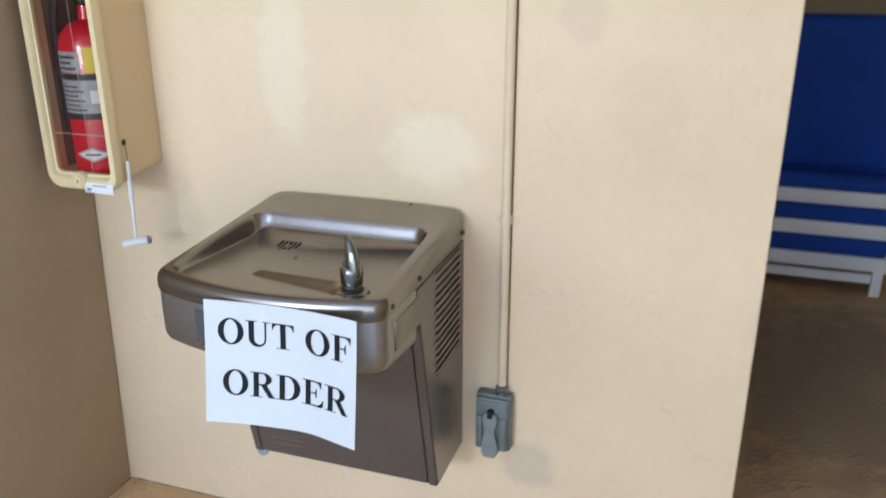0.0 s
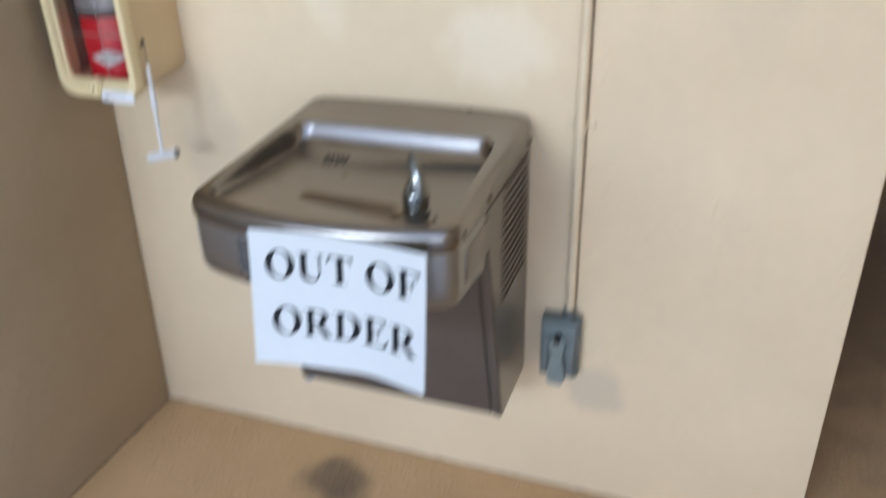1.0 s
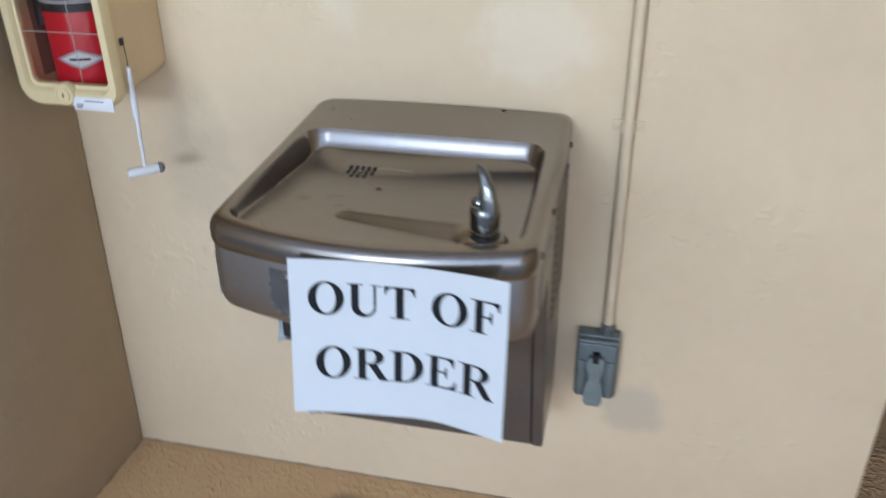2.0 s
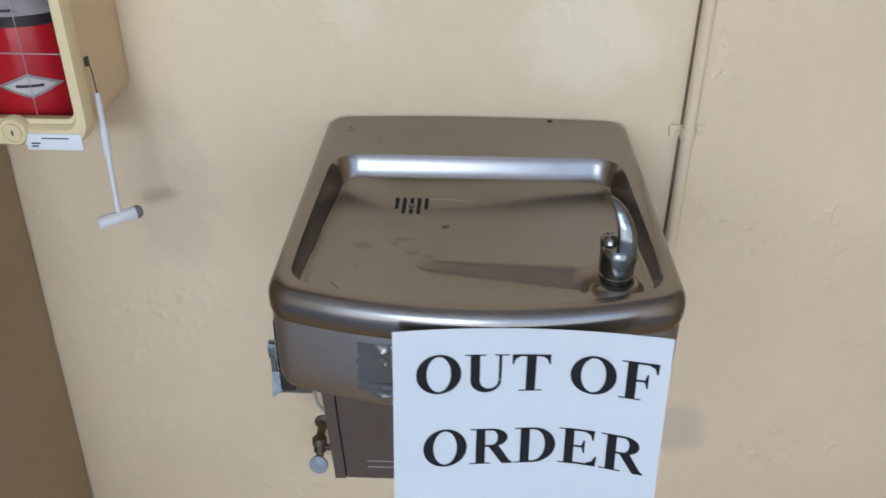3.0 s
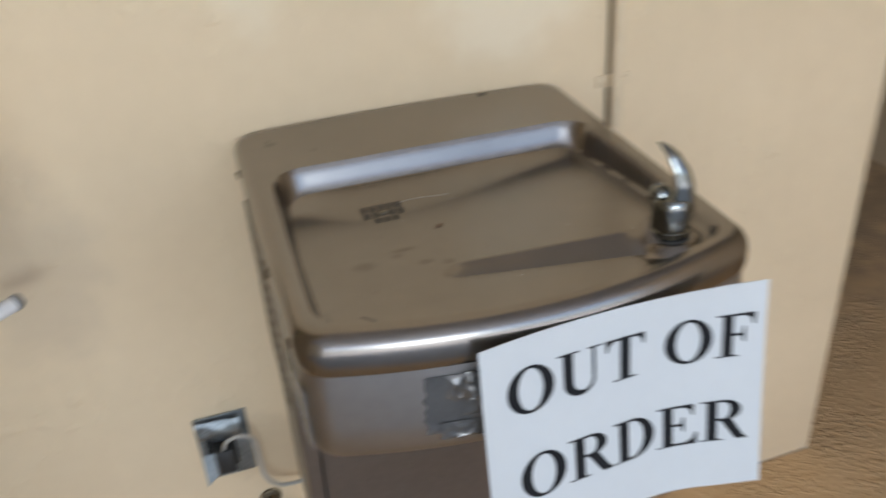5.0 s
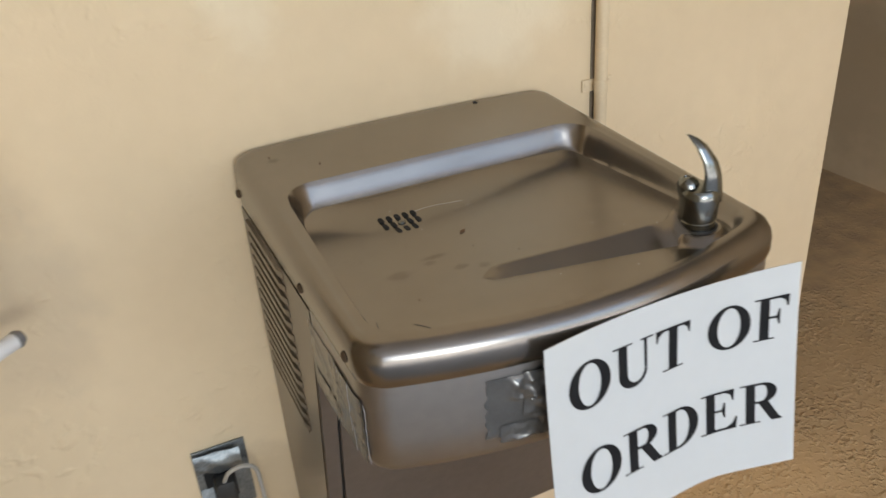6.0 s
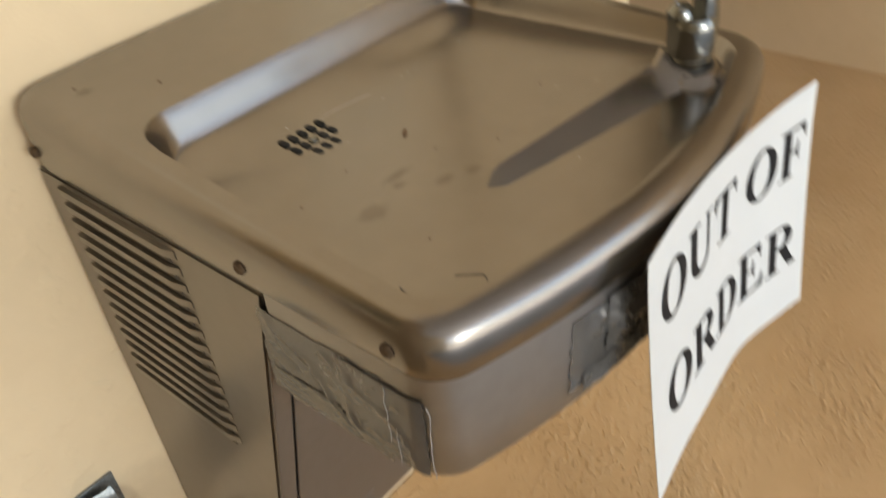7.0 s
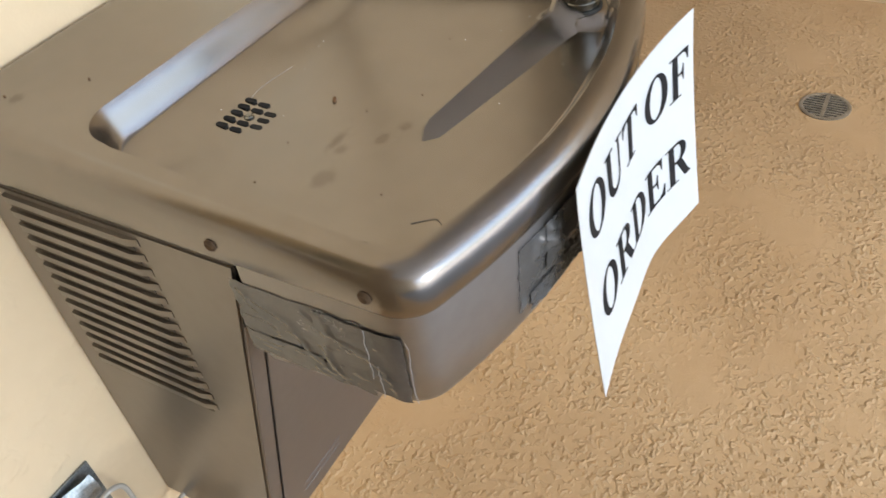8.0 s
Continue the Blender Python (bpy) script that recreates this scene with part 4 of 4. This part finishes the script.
part("torn_cover", loft(crumple, False, (False, False)), galvanised, jbox, "torn grey metal cover", smooth=60)
flap = [[(0.384 + 0.018 * u, -0.005 - 0.016 * v * (1 - 0.4 * u), 0.402 - 0.048 * v + 0.012 * u * v) for u in (0, 0.5, 1)] for v in (0, 0.25, 0.5, 0.75, 1)]
part("torn_flap", loft(flap, False, (False, False)), galvanised, jbox, smooth=60)
jbox.location.z -= 0.013
cord = thing("power_cord", (0.47, -0.02, 0.34), "grey power cord with black plug running into the fountain", "cord")
part("plug", box((0.404, -0.034, 0.380), (0.432, -0.005, 0.424), 0.005), black_rubber, cord, "black plug")
part("cable", tube([(0.418, -0.028, 0.424), (0.426, -0.040, 0.447), (0.447, -0.042, 0.452), (0.463, -0.040, 0.437), (0.466, -0.038, 0.400), (0.468, -0.036, 0.362), (0.484, -0.034, 0.334), (0.506, -0.032, 0.326), (0.526, -0.032, 0.326)], 0.0031, 10), cord_grey, cord)
cord.location.z -= 0.013

valve = thing("shutoff_valve", (0.47, -0.05, 0.25), "tarnished brass shut-off valve with grey oval handle", "valve")
part("escutcheon", lathe((0.4695, -0.0005, 0.296), (0, -1, 0), [(0.017, 0), (0.016, 0.003), (0.010, 0.006)], 20), brass, valve)
part("stub", tube([(0.4695, -0.001, 0.296), (0.4695, -0.024, 0.296), (0.4695, -0.040, 0.292), (0.4695, -0.045, 0.282)], 0.0078, 12), brass, valve)
part("body", lathe((0.4695, -0.043, 0.300), (0.01, -0.35, -1), [(0.0095, 0), (0.0140, 0.004), (0.0140, 0.016), (0.0115, 0.018), (0.0115, 0.030), (0.0075, 0.032), (0.0065, 0.048)], 16), brass, valve)
part("outlet", tube([(0.4695, -0.050, 0.279), (0.492, -0.050, 0.279), (0.520, -0.050, 0.280)], [0.0068, 0.0058, 0.0045], 10), brass, valve)
hv = Vector((0.4702, -0.066, 0.254))
qh = Vector((-0.15, -0.9, 0.22)).normalized()
bm = lathe(hv, qh, [(0.012, 0), (0.0175, 0.002), (0.0180, 0.008), (0.011, 0.012), (0.005, 0.012), (0.004, 0.011), (0.0, 0.011)], 22)
part("stem", tube([(0.4697, -0.050, 0.278), (0.4699, -0.058, 0.266), (0.4702, -0.068, 0.253)], 0.007, 10), brass, valve)
part("handle", bm, handle_grey, valve, "grey plastic handle")
valve.location.z -= 0.028


# ---- floor drain ----
fd = thing("floor_drain", (2.191, -0.566, FLOOR), "round metal floor drain grate", "drain")
C = Vector((2.191, -0.566))
part("rim", lathe((C.x, C.y, FLOOR - 0.002), (0, 0, 1), [(0.062, 0), (0.062, 0.005), (0.056, 0.0065), (0.052, 0.005), (0.052, 0.001)], 36), drain_metal, fd)
part("pit", lathe((C.x, C.y, FLOOR - 0.001), (0, 0, 1), [(0.052, 0), (0.052, 0.0022)], 30), black, fd)
for k in range(-4, 5):
    o = k * 0.0108
    h = math.sqrt(0.052 ** 2 - o * o)
    part("grate_bar", box((C.x + o - 0.0021, C.y - h, FLOOR + 0.0005), (C.x + o + 0.0021, C.y + h, FLOOR + 0.004), 0.0008, 1), drain_metal, fd)
part("cross_bar", box((C.x - 0.052, C.y - 0.005, FLOOR + 0.0003), (C.x + 0.052, C.y + 0.005, FLOOR + 0.0044), 0.0006, 1), drain_metal, fd)

# ---- spigot on the passage wall ----
spig = thing("hose_spigot", (FAR - 0.03, 0.65, 0.50), "small pale hose spigot on the ochre wall", "spigot")
part("flange", lathe((FAR + 0.001, 0.65, 0.505), (-1, 0, 0), [(0.030, 0), (0.028, 0.006), (0.014, 0.010)], 20), brass, spig)
part("stem", tube([(FAR - 0.004, 0.65, 0.505), (FAR - 0.05, 0.65, 0.507), (FAR - 0.075, 0.648, 0.497)], 0.011, 12), brass, spig)
part("cap", lathe((FAR - 0.055, 0.65, 0.502), (-1, -0.15, -0.1), [(0.016, 0), (0.020, 0.006), (0.020, 0.026), (0.012, 0.034)], 18), white_plastic, spig, "white cap")


# ---- stacked loungers in the store room ----
def lounger(at, legs):
    t = thing("sun_lounger", at, "white framed sun lounger in a stack", "lounger", "stacked loungers")
    x0, x1, y0, y1, z = at[0] - 0.95, at[0] + 0.95, at[1], at[1] + 0.68, at[2]
    for y in (y0, y1 - 0.035):
        part("side_rail", box((x0, y, z), (x1, y + 0.035, z + 0.062), 0.006), white_frame, t)
    for x in (x0, x1 - 0.035):
        part("end_rail", box((x, y0 + 0.036, z), (x + 0.035, y1 - 0.036, z + 0.06), 0.006), white_frame, t)
    for k in range(9):
        x = x0 + 0.12 + k * 0.19
        part("slat", box((x, y0 + 0.036, z + 0.03), (x + 0.09, y1 - 0.036, z + 0.045), 0.003), white_frame, t)
    if legs:
        for x in (x0 + 0.02, x1 - 0.065):
            for y in (y0 + 0.004, y1 - 0.044):
                part("leg", box((x, y, FLOOR), (x + 0.042, y + 0.04, z + 0.005), 0.004), white_frame, t)
        part("stretcher", box((x0 + 0.06, y0 + 0.015, 0.036), (x1 - 0.066, y0 + 0.035, 0.078), 0.004), white_frame, t)
    return t


def mattress(lo, hi, label):
    m = single("mattress", box(lo, hi, 0.028, 4), blue_cloth, label, "mattress", group="blue mattresses")
    upright = hi[2] - lo[2] > hi[1] - lo[1]
    for edge in (0.012, 0.988):
        if upright:
            y = lo[1] + (hi[1] - lo[1]) * edge
            ring = [(x, y, z) for x, z in round_rect(lo[0] + 0.004, hi[0] - 0.004, lo[2] + 0.004, hi[2] - 0.004, 0.03, 3)]
        else:
            z = lo[2] + (hi[2] - lo[2]) * edge
            ring = [(x, y, z) for x, y in round_rect(lo[0] + 0.004, hi[0] - 0.004, lo[1] + 0.004, hi[1] - 0.004, 0.03, 3)]
        part("piping", tube(ring + ring[:1], 0.005, 6, smooth=1), blue_cloth, m)
    return m


LX, LY = 1.282, 2.066
for z, legs in ((0.096, True), (0.240, False), (0.379, False)):
    lounger((LX, LY, z), legs)
mattress((LX - 0.92, LY + 0.013, 0.144), (LX + 0.93, LY + 0.64, 0.240), "blue vinyl mattress pressed flat between stacked loungers")
mattress((LX - 0.92, LY + 0.013, 0.288), (LX + 0.93, LY + 0.64, 0.379), "blue vinyl mattress pressed flat between stacked loungers")
mattress((LX - 0.92, LY + 0.008, 0.427), (LX + 0.93, LY + 0.64, 0.505), "blue vinyl mattress lying on the top lounger")
mattress((LX - 0.92, LY + 0.130, 0.503), (LX + 1.2, LY + 0.250, 1.140), "blue vinyl mattress stood upright on the stack")
